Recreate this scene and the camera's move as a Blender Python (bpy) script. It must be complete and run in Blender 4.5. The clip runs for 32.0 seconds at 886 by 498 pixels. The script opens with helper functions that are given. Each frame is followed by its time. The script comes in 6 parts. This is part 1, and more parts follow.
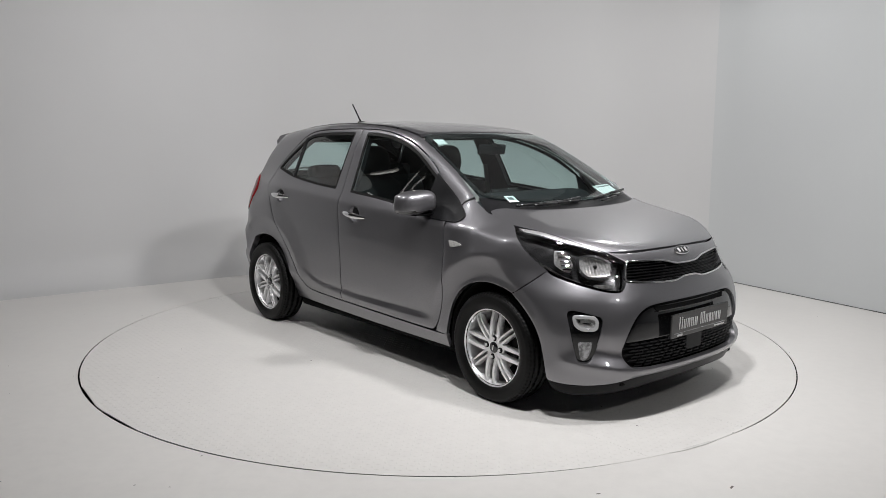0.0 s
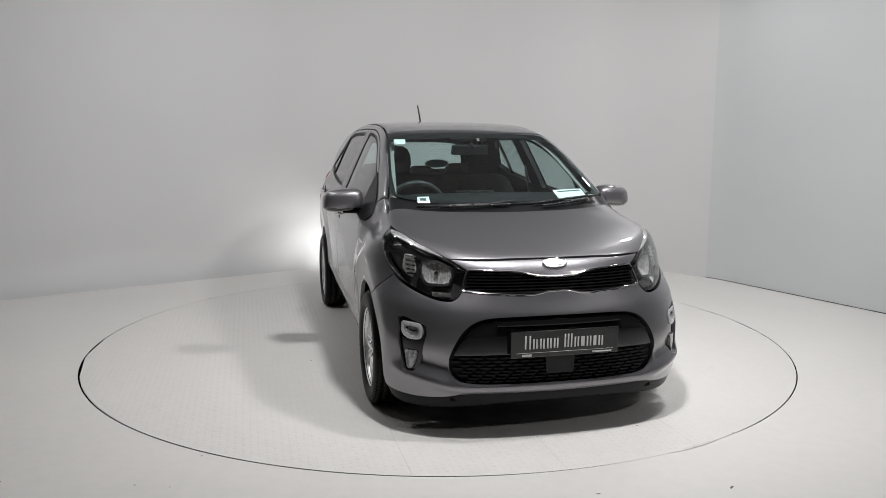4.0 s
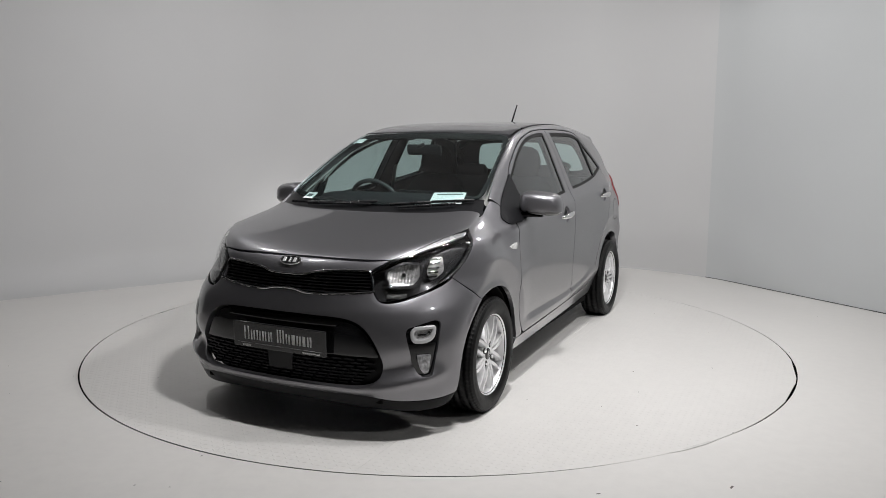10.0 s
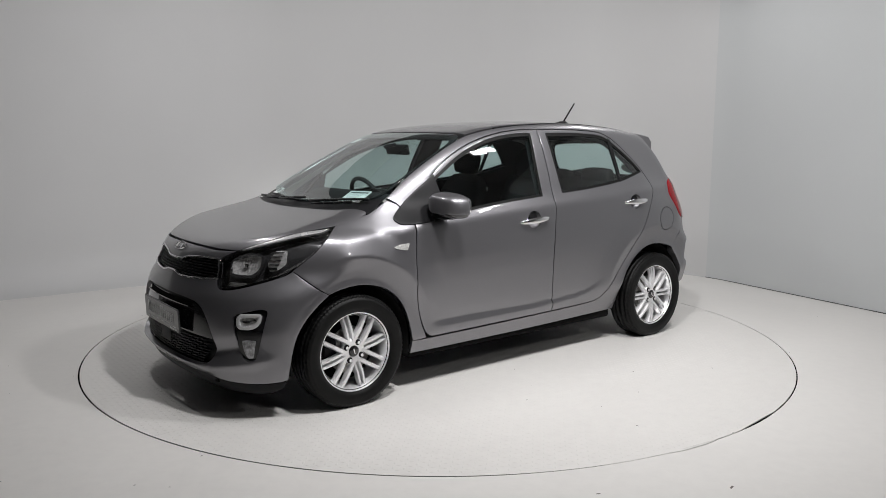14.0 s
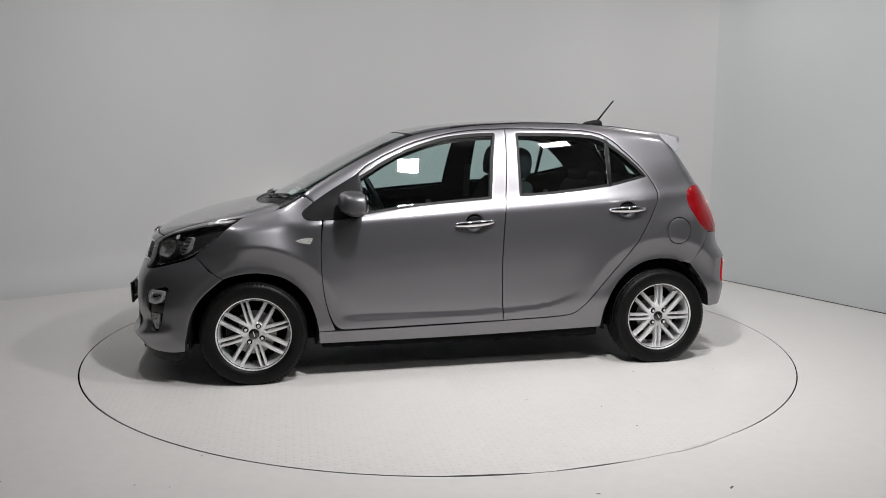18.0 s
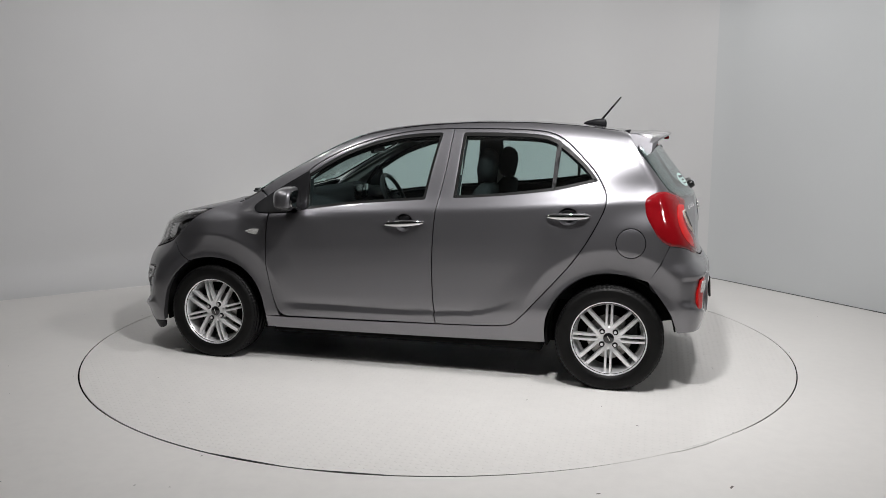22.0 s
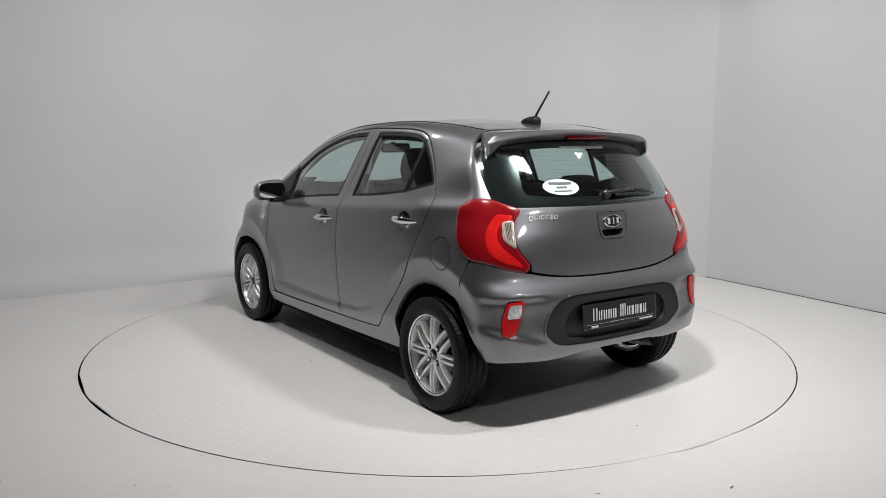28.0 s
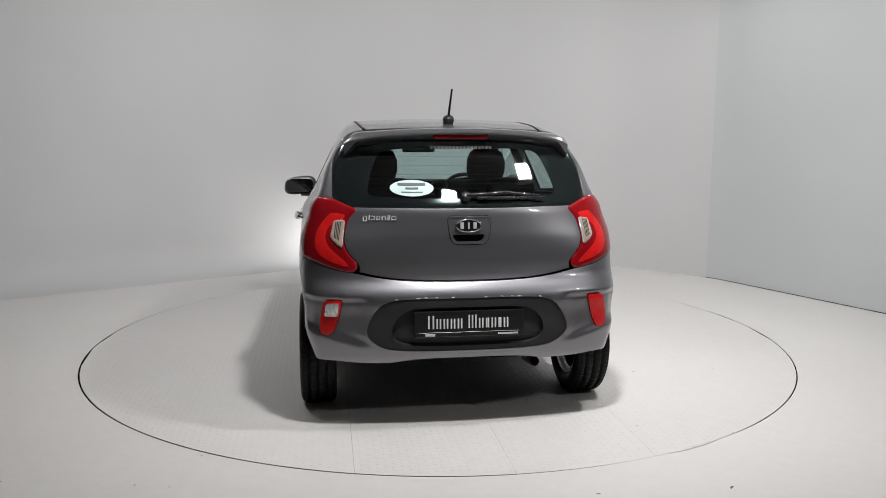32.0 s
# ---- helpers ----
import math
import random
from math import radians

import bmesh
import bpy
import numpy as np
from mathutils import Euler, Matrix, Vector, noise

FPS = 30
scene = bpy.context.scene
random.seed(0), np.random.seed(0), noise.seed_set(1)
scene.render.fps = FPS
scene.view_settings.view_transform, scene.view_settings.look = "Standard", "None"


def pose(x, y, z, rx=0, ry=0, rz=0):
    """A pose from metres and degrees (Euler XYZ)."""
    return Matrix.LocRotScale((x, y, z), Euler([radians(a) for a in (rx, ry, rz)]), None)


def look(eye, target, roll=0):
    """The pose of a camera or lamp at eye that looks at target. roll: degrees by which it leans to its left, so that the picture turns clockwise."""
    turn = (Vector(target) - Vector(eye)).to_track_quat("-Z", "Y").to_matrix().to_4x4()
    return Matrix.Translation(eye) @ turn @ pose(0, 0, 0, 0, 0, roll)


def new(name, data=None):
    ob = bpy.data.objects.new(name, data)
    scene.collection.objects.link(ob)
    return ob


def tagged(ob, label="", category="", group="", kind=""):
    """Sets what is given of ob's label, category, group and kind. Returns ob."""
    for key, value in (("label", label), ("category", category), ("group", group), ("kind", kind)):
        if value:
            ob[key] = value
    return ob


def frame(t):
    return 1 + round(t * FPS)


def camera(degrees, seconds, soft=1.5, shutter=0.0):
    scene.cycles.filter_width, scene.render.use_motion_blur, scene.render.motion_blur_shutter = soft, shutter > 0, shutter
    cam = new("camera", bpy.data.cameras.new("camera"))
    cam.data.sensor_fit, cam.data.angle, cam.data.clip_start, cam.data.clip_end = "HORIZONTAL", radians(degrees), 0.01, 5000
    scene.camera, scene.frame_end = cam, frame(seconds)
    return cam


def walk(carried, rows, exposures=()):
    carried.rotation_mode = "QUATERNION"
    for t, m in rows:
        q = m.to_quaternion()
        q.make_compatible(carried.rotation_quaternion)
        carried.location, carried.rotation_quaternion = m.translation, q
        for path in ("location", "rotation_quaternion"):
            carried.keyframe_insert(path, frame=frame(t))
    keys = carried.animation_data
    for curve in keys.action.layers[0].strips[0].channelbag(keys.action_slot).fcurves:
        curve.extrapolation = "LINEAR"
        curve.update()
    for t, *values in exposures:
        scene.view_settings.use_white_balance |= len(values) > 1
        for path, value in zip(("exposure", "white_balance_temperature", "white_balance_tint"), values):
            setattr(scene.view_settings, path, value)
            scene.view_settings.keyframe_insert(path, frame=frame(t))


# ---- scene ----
cam = camera(58.97, 32.0, soft=0.7)
EXPOSURES = [(0.0, 0.09), (3.0, 0.12), (6.0, 0.02), (19.0, -0.03), (23.0, 0.03), (25.0, 0.11), (29.0, 0.13), (32.0, 0.08)]
EYE = Vector((0.0, -5.284, 1.376))
STANCE = look(EYE, EYE + Vector((0.00494, 0.98948, -0.14462)), 0.2)
walk(cam, [(0.0, STANCE), (32.0, STANCE)], EXPOSURES)

# ---------- world and lights: a closed studio lit by ceiling panels ----------
world = bpy.data.worlds.new("studio_world")
scene.world = world
world.use_nodes = True
world.node_tree.nodes["Background"].inputs[0].default_value = (0.8, 0.85, 0.9, 1)
world.node_tree.nodes["Background"].inputs[1].default_value = 0.02

CEILING = 3.6
WALL_TOP = 3.02
TUBE_Z = 3.05
LAMP_Z = 3.2
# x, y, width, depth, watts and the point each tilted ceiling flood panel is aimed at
# the last one, behind the camera, is a fill added to brighten the nose
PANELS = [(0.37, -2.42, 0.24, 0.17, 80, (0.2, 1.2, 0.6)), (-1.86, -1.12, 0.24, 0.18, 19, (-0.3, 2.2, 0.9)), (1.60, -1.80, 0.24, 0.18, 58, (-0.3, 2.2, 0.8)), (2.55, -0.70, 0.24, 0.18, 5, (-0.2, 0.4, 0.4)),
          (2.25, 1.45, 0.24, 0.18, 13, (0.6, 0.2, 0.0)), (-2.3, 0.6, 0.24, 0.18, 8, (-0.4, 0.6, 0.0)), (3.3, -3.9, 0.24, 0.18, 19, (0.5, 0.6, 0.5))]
# thin tubes beside the long wall: x, y of both ends
TUBES = [(-4.15, 0.98, -3.62, 0.62), (-4.19, 0.55, -3.30, 0.12), (-3.96, 0.22, -3.26, -0.11)]


def lamp(name, x, y, w, d, watts, aim, colour=(1.0, 0.987, 0.985)):
    data = bpy.data.lights.new(name, "AREA")
    data.shape, data.size, data.size_y, data.energy, data.color = "RECTANGLE", w, d, watts, colour
    ob = new(name, data)
    ob.matrix_basis = look((x, y, LAMP_Z), aim) @ pose(0, 0, -0.012)
    return ob


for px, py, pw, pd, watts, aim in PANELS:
    lamp("flood_or_fill_light", px, py, pw, pd, watts, aim)


# a low floor flood behind the car, turned to the wall
LOW_FLOOD, LOW_AIM = Vector((-0.74, 2.62, 0.22)), Vector((-1.40, 3.02, 0.24))
low = bpy.data.lights.new("low_flood_light", "AREA")
low.shape, low.size, low.size_y, low.energy, low.color, low.spread = "RECTANGLE", 0.16, 0.10, 2.3, (1.0, 0.99, 0.98), radians(95)
low_ob = new("low_flood_light", low)
low_ob.matrix_basis = look(LOW_FLOOD, LOW_AIM) @ pose(0, 0, -0.012)


# ---------- materials ----------
def material(name):
    m = bpy.data.materials.new(name)
    m.use_nodes = True
    nt = m.node_tree
    return m, nt, nt.nodes["Principled BSDF"]


def noise_node(nt, scale, detail=4, rough=0.55):
    tc = nt.nodes.new("ShaderNodeTexCoord")
    n = nt.nodes.new("ShaderNodeTexNoise")
    n.inputs["Scale"].default_value, n.inputs["Detail"].default_value, n.inputs["Roughness"].default_value = scale, detail, rough
    nt.links.new(tc.outputs["Object"], n.inputs["Vector"])
    return n


def ramp(nt, src, a, b, lo=0.35, hi=0.65):
    r = nt.nodes.new("ShaderNodeValToRGB")
    r.color_ramp.elements[0].position, r.color_ramp.elements[1].position = lo, hi
    r.color_ramp.elements[0].color, r.color_ramp.elements[1].color = (*a, 1), (*b, 1)
    nt.links.new(src, r.inputs[0])
    return r


def bump(nt, bsdf, src, strength, distance):
    b = nt.nodes.new("ShaderNodeBump")
    b.inputs["Strength"].default_value, b.inputs["Distance"].default_value = strength, distance
    nt.links.new(src, b.inputs["Height"])
    nt.links.new(b.outputs[0], bsdf.inputs["Normal"])
    return b


def simple(name, colour, rough, metal=0.0, vary=0.12, scale=9.0, grain=0.0, grain_scale=400.0, coat=0.0, spec=0.5):
    """A surface with colour and gloss that vary a little, and a fine grain."""
    m, nt, b = material(name)
    n = noise_node(nt, scale)
    c = ramp(nt, n.outputs["Fac"], [v * (1 - vary) for v in colour], [min(1, v * (1 + vary)) for v in colour])
    nt.links.new(c.outputs[0], b.inputs["Base Color"])
    r = ramp(nt, n.outputs["Fac"], [max(0.02, rough * 0.9)] * 3, [min(1, rough * 1.12)] * 3)
    nt.links.new(r.outputs[0], b.inputs["Roughness"])
    b.inputs["Metallic"].default_value = metal
    b.inputs["Coat Weight"].default_value = coat
    b.inputs["Coat Roughness"].default_value = 0.04
    b.inputs["Specular IOR Level"].default_value = spec
    if grain:
        g = noise_node(nt, grain_scale, 2)
        bump(nt, b, g.outputs["Fac"], grain, 0.0008)
    return m


def car_paint():
    m, nt, b = material("grey_metallic_paint")
    tc = nt.nodes.new("ShaderNodeTexCoord")
    fl = nt.nodes.new("ShaderNodeTexVoronoi")
    fl.inputs["Scale"].default_value = 1400
    nt.links.new(tc.outputs["Object"], fl.inputs["Vector"])
    c = ramp(nt, fl.outputs["Color"], (0.178, 0.175, 0.186), (0.232, 0.228, 0.243), 0.2, 0.8)
    nt.links.new(c.outputs[0], b.inputs["Base Color"])
    b.inputs["Metallic"].default_value = 0.82
    b.inputs["Roughness"].default_value = 0.37
    b.inputs["Coat Weight"].default_value = 1.0
    b.inputs["Coat Roughness"].default_value = 0.03
    b.inputs["Coat IOR"].default_value = 1.5
    return m


def pane(name, tint, gloss_rough=0.0):
    """Thin tinted glass: what lies behind shows through, with a mirror sheen that grows at a slant."""
    m = bpy.data.materials.new(name)
    m.use_nodes = True
    nt = m.node_tree
    nt.nodes.clear()
    out = nt.nodes.new("ShaderNodeOutputMaterial")
    mix = nt.nodes.new("ShaderNodeMixShader")
    tr = nt.nodes.new("ShaderNodeBsdfTransparent")
    gl = nt.nodes.new("ShaderNodeBsdfGlossy")
    lw = nt.nodes.new("ShaderNodeLayerWeight")
    lw.inputs["Blend"].default_value = 0.5
    pw = nt.nodes.new("ShaderNodeMath")
    pw.operation = "POWER"
    pw.inputs[1].default_value = 3.6
    nt.links.new(lw.outputs["Facing"], pw.inputs[0])
    ma = nt.nodes.new("ShaderNodeMath")
    ma.operation = "MULTIPLY_ADD"
    ma.inputs[1].default_value, ma.inputs[2].default_value = 0.92, 0.075
    nt.links.new(pw.outputs[0], ma.inputs[0])
    tr.inputs[0].default_value = (*tint, 1)
    gl.inputs["Roughness"].default_value = gloss_rough
    gl.inputs["Color"].default_value = (1, 1, 1, 1)
    nt.links.new(ma.outputs[0], mix.inputs[0])
    nt.links.new(tr.outputs[0], mix.inputs[1])
    nt.links.new(gl.outputs[0], mix.inputs[2])
    nt.links.new(mix.outputs[0], out.inputs[0])
    return m


def emitter(name, colour, strength):
    m = bpy.data.materials.new(name)
    m.use_nodes = True
    nt = m.node_tree
    nt.nodes.clear()
    out, e = nt.nodes.new("ShaderNodeOutputMaterial"), nt.nodes.new("ShaderNodeEmission")
    e.inputs[0].default_value, e.inputs[1].default_value = (*colour, 1), strength
    nt.links.new(e.outputs[0], out.inputs[0])
    return m


def floor_paint(name):
    """Light grey floor paint with faint scuffs."""
    m, nt, b = material(name)
    n1, n2 = noise_node(nt, 0.7, 5), noise_node(nt, 14, 6, 0.65)
    mix = nt.nodes.new("ShaderNodeMix")
    mix.data_type = "RGBA"
    mix.inputs[0].default_value = 0.35
    c1 = ramp(nt, n1.outputs["Fac"], (0.680, 0.666, 0.648), (0.735, 0.720, 0.700), 0.3, 0.7)
    c2 = ramp(nt, n2.outputs["Fac"], (0.63, 0.617, 0.60), (0.75, 0.735, 0.715), 0.25, 0.6)
    nt.links.new(c1.outputs[0], mix.inputs[6])
    nt.links.new(c2.outputs[0], mix.inputs[7])
    nt.links.new(mix.outputs[2], b.inputs["Base Color"])
    r = ramp(nt, n2.outputs["Fac"], (0.42,) * 3, (0.58,) * 3)
    nt.links.new(r.outputs[0], b.inputs["Roughness"])
    b.inputs["Specular IOR Level"].default_value = 0.4
    bump(nt, b, n2.outputs["Fac"], 0.08, 0.002)
    return m


def wall_paint(name, colour):
    m, nt, b = material(name)
    n1, n2 = noise_node(nt, 0.5, 3), noise_node(nt, 60, 4)
    c = ramp(nt, n1.outputs["Fac"], [v * 0.97 for v in colour], [v * 1.02 for v in colour])
    nt.links.new(c.outputs[0], b.inputs["Base Color"])
    b.inputs["Roughness"].default_value = 0.75
    b.inputs["Specular IOR Level"].default_value = 0.25
    bump(nt, b, n2.outputs["Fac"], 0.05, 0.001)
    return m


PAINT = car_paint()
M_WALL = wall_paint("matt_white_wall_paint", (0.555, 0.555, 0.557))
# copy of the wall paint, darkened and cooled for the light past the bend
M_WALL_SHADED = wall_paint("white_wall_paint_shaded", (0.512, 0.527, 0.533))
M_CEIL = wall_paint("mid_grey_ceiling_paint", (0.20, 0.20, 0.20))
M_SIDEWALL = wall_paint("grey_wall_paint", (0.06, 0.06, 0.06))
M_FLOOR = floor_paint("light_floor_paint")
M_DECK = floor_paint("painted_tread_plate")
M_TAPE = simple("white_cloth_tape", (0.66, 0.65, 0.63), 0.7, grain=0.2)
M_DUST = simple("dark_dust", (0.16, 0.15, 0.14), 0.9)
M_WIPER = simple("semi_gloss_black_wiper", (0.012, 0.012, 0.013), 0.28, spec=0.6)
M_GAP_SHADE = simple("gap_shade_black", (0.006, 0.006, 0.006), 0.95, spec=0.05)
M_GLASS = pane("green_tinted_glass", (0.78, 0.91, 0.895))
M_CLEAR = pane("clear_polycarbonate", (0.93, 0.93, 0.93))
M_BLACK = simple("gloss_black_plastic", (0.009, 0.009, 0.010), 0.10, coat=0.8, spec=0.5)
M_SATIN = simple("satin_black_plastic", (0.011, 0.011, 0.012), 0.34, spec=0.12, grain=0.12)
M_GREYPL = simple("dark_grey_grained_plastic", (0.027, 0.027, 0.028), 0.55, spec=0.25, grain=0.35, grain_scale=700)
M_RUBBER = simple("black_rubber", (0.0045, 0.0045, 0.0045), 0.46, spec=0.2, vary=0.3, scale=25, grain=0.5, grain_scale=160)
M_MATT = simple("matt_black_underbody", (0.006, 0.006, 0.006), 0.9, spec=0.1)
M_CLOTH = simple("dark_seat_cloth", (0.018, 0.019, 0.020), 0.92, spec=0.1, vary=0.25, scale=40, grain=0.6, grain_scale=900)
M_TRIM = simple("dark_interior_plastic", (0.020, 0.021, 0.023), 0.75, spec=0.1, grain=0.3, grain_scale=600)
M_LINER = simple("light_grey_headlining", (0.32, 0.32, 0.31), 0.95, grain=0.4, grain_scale=800)
M_CHROME = simple("chrome", (0.80, 0.80, 0.81), 0.07, metal=1.0, vary=0.03)
M_ALLOY = simple("silver_alloy_lacquer", (0.85, 0.85, 0.86), 0.31, metal=0.62, vary=0.05, coat=0.4)
M_STEEL = simple("worn_brake_steel", (0.33, 0.32, 0.31), 0.38, metal=0.9, vary=0.3, scale=60)
M_RED = simple("red_lamp_lens", (0.20, 0.004, 0.007), 0.10, vary=0.06, scale=6, coat=0.4, spec=0.35)
M_RED2 = simple("bright_red_light_guide", (0.54, 0.011, 0.011), 0.14, vary=0.08, scale=30, coat=0.4, spec=0.35)
M_AMBER = simple("smoky_amber_lens", (0.36, 0.29, 0.23), 0.12, vary=0.2, scale=12, coat=1.0)
M_LENSW = simple("ribbed_clear_reflector", (0.85, 0.85, 0.86), 0.18, metal=0.55, vary=0.35, scale=70, coat=0.6)
M_LENSD = simple("smoked_lamp_lens", (0.30, 0.30, 0.31), 0.10, metal=0.3, vary=0.5, scale=60, coat=0.8)
M_BROW = simple("satin_silver_lamp_trim", (0.62, 0.62, 0.63), 0.26, metal=0.45, vary=0.05, coat=0.5)
M_BEZEL = simple("dark_chrome_lamp_bezel", (0.10, 0.10, 0.105), 0.24, metal=0.7, vary=0.25, scale=40, coat=0.3)
M_JOINT = simple("dark_wall_joint", (0.10, 0.10, 0.10), 0.9, vary=0.5, scale=5)
M_WHEELRIM = simple("black_steering_leather", (0.035, 0.036, 0.038), 0.42, spec=0.45)
M_INDIC = simple("clear_indicator_lens", (0.72, 0.72, 0.70), 0.18, metal=0.4, vary=0.25, scale=120, coat=0.8)
M_PAPER = simple("white_paper", (0.78, 0.80, 0.80), 0.7, vary=0.03)
M_PRINT = simple("grey_print", (0.10, 0.11, 0.12), 0.7)
M_PLATE = simple("black_plate_plastic", (0.014, 0.014, 0.015), 0.22, spec=0.5, coat=0.5)
M_SILVERP = simple("pale_grey_plate_print", (0.66, 0.66, 0.66), 0.5)
M_PANEL = emitter("led_panel_diffuser", (1.0, 0.98, 0.95), 4.0)
M_TUBE = emitter("tube_glow", (1.0, 0.98, 0.95), 1.6)
# ---------- mesh helpers ----------
def mesh_object(name, verts, faces, mat, parent=None, label="", smooth=True):
    me = bpy.data.meshes.new(name)
    me.from_pydata([tuple(map(float, v)) for v in verts], [], [tuple(map(int, f)) for f in faces])
    me.materials.append(mat)
    if smooth:
        me.polygons.foreach_set("use_smooth", [True] * len(me.polygons))
    me.update()
    ob = new(name, me)
    if parent:
        ob.parent = parent
    if label:
        ob["label"] = label
    return ob


def part(name, bm, mat, parent, label="", smooth=True):
    me = bpy.data.meshes.new(name)
    bmesh.ops.recalc_face_normals(bm, faces=bm.faces)
    for f in bm.faces:
        f.smooth = smooth
    bm.to_mesh(me)
    bm.free()
    me.materials.append(mat)
    ob = new(name, me)
    if parent:
        ob.parent = parent
    if label:
        ob["label"] = label
    return ob


def box_bm(sx, sy, sz, centre=(0, 0, 0), bevel=0.0, seg=2):
    bm = bmesh.new()
    bmesh.ops.create_cube(bm, size=1)
    for v in bm.verts:
        v.co = Vector((v.co.x * sx + centre[0], v.co.y * sy + centre[1], v.co.z * sz + centre[2]))
    if bevel:
        bmesh.ops.bevel(bm, geom=bm.edges[:], offset=bevel, segments=seg, profile=0.5, affect="EDGES")
    return bm


def grid_faces(rows, cols, wrap=False):
    f = []
    for i in range(rows - 1):
        for j in range(cols if wrap else cols - 1):
            k = (j + 1) % cols
            f.append((i * cols + j, i * cols + k, (i + 1) * cols + k, (i + 1) * cols + j))
    return f


# ---------- the studio ----------
R_TABLE = 2.262


def rounded(pts, radius, n=14):
    """A plan line with its bends rounded."""
    out = [Vector(pts[0])]
    for a, b, c in zip(pts, pts[1:], pts[2:]):
        a, b, c = Vector(a), Vector(b), Vector(c)
        d = min(radius, (a - b).length * 0.48, (c - b).length * 0.48)
        s, e = b + (a - b).normalized() * d, b + (c - b).normalized() * d
        for i in range(n + 1):
            t = i / n
            out.append(s * (1 - t) ** 2 + b * 2 * t * (1 - t) + e * t * t)
    out.append(Vector(pts[-1]))
    return out


def studio():
    # outer line of the room in plan: a long side wall that bends round the back into the other side wall
    line = rounded([(-4.7, 0.736), (-1.35, 3.10), (0.35, 3.26), (1.9, 2.86), (2.40, 2.50)], 0.75)
    bend = rounded([(2.30, 2.57), (2.66, 2.24), (6.95, -5.69)], 0.20, 8)
    line, side = line[:-1] + bend[:5], bend[4:]
    room = [(p.x, p.y) for p in line + side[1:]] + [(6.95, -8.2), (-7.6, -8.2), (-7.6, 0.736)]
    h = CEILING

    def strip(name, pts, cove=None, mat=M_WALL, base=0.0, h=CEILING):
        """A wall along a plan line, 12 cm thick; cove: radius of the hollow at its foot, by the place along it."""
        verts, faces = [], []
        n, k = len(pts), 8
        for i, (x, y) in enumerate(pts):
            a, b = Vector(pts[max(0, i - 1)]), Vector(pts[min(n - 1, i + 1)])
            d = (b - a).normalized()
            o = Vector((-d.y, d.x))
            r = cove(x) if cove else 0.0
            prof = [(-r * (1 - math.sin(math.pi / 2 * j / k)), base + r * (1 - math.cos(math.pi / 2 * j / k)) + 0.0015 - 0.02 * (r == 0)) for j in range(k + 1)] + [(0, h), (0.12, h), (0.12, base - 0.02), (-r, base - 0.02)]
            verts += [(x + o.x * q, y + o.y * q, z) for q, z in prof]
        m = k + 5
        for i in range(n - 1):
            for q in range(m):
                faces.append((i * m + q, i * m + (q + 1) % m, i * m + m + (q + 1) % m, i * m + m + q))
        ob = mesh_object(name, verts, faces, mat)
        ob.data.set_sharp_from_angle(angle=radians(40))
        return tagged(ob, kind="structure")

    curved = [(p.x, p.y) for p in line]
    w = strip("wall_curved", curved, lambda x: 0.32 * max(0.03, min(1, (1.2 - x) / 2.6)), h=WALL_TOP)
    tagged(w, "smooth matt off-white curved studio wall", "wall")
    tagged(strip("wall_header", curved, mat=M_SIDEWALL, base=WALL_TOP + 0.024), "dark band between the curved wall and the ceiling", "wall")
    tagged(strip("wall_side", [tuple(p) for p in side], lambda x: 0.01, M_WALL_SHADED), "smooth matt white studio side wall, darker cooler shading in its colour", "wall")
    foot = [tuple(p) for p in side]
    verts = []
    for i, (x, y) in enumerate(foot):
        d = (Vector(foot[min(len(foot) - 1, i + 1)]) - Vector(foot[max(0, i - 1)])).normalized()
        verts += [(x + d.y * q, y - d.x * q, z) for q, z in ((0.010, 0.0005), (0.0135, 0.0005), (0.0135, 0.005), (0.010, 0.007))]
    tagged(mesh_object("wall_joint", verts, grid_faces(len(foot), 4, True), M_JOINT, smooth=False), "thin dark joint at the foot of the wall", "joint", kind="structure")
    for nm, pts in (("wall_right", [tuple(side[-1]), (6.95, -8.2)]), ("wall_back", [(6.95, -8.2), (-7.6, -8.2)]), ("wall_left", [(-7.6, -8.2), (-7.6, 0.736), curved[0]])):
        tagged(strip(nm, pts, mat=M_SIDEWALL), "plain dark grey studio wall", "wall")
    # ceiling slab
    bm = bmesh.new()
    vs = [bm.verts.new((x, y, h)) for x, y in room]
    f = bm.faces.new(vs)
    ext = bmesh.ops.extrude_face_region(bm, geom=[f])
    for v in ext["geom"]:
        if isinstance(v, bmesh.types.BMVert):
            v.co.z += 0.15
    tagged(part("ceiling", bm, M_CEIL, None, smooth=False), "plain mid grey studio ceiling", "ceiling", kind="structure")
    # floor: one sheet with the round opening of the turntable
    n, r0 = 256, R_TABLE + 0.0080

    def narrow(a):
        """The gap closes up along one stretch of the rim."""
        d = math.degrees(a) - 360
        return 0.0062 * max(0.0, min(1.0, (d + 88) / 20)) * max(0.0, min(1.0, (-47 - d) / 9))

    verts, faces = [], []
    rings = [(r0, -0.004), (r0, 0.0), (r0 + 0.3, 0.0), (r0 + 1.2, 0.0), (12.0, 0.0)]
    for r, z in rings:
        for i in range(n):
            a = 2 * math.pi * i / n
            r1 = r - (narrow(a) if r == r0 else 0)
            verts.append((r1 * math.cos(a) - (0.0012 if r < r0 + 0.1 else 0), r1 * math.sin(a) - (0.0008 if r < r0 + 0.1 else 0), z))
    faces = [tuple(reversed(q)) for q in grid_faces(len(rings), n, True)]
    me = mesh_object("floor", verts, faces, M_FLOOR)
    me.data.polygons.foreach_set("use_smooth", [False] * len(me.data.polygons))
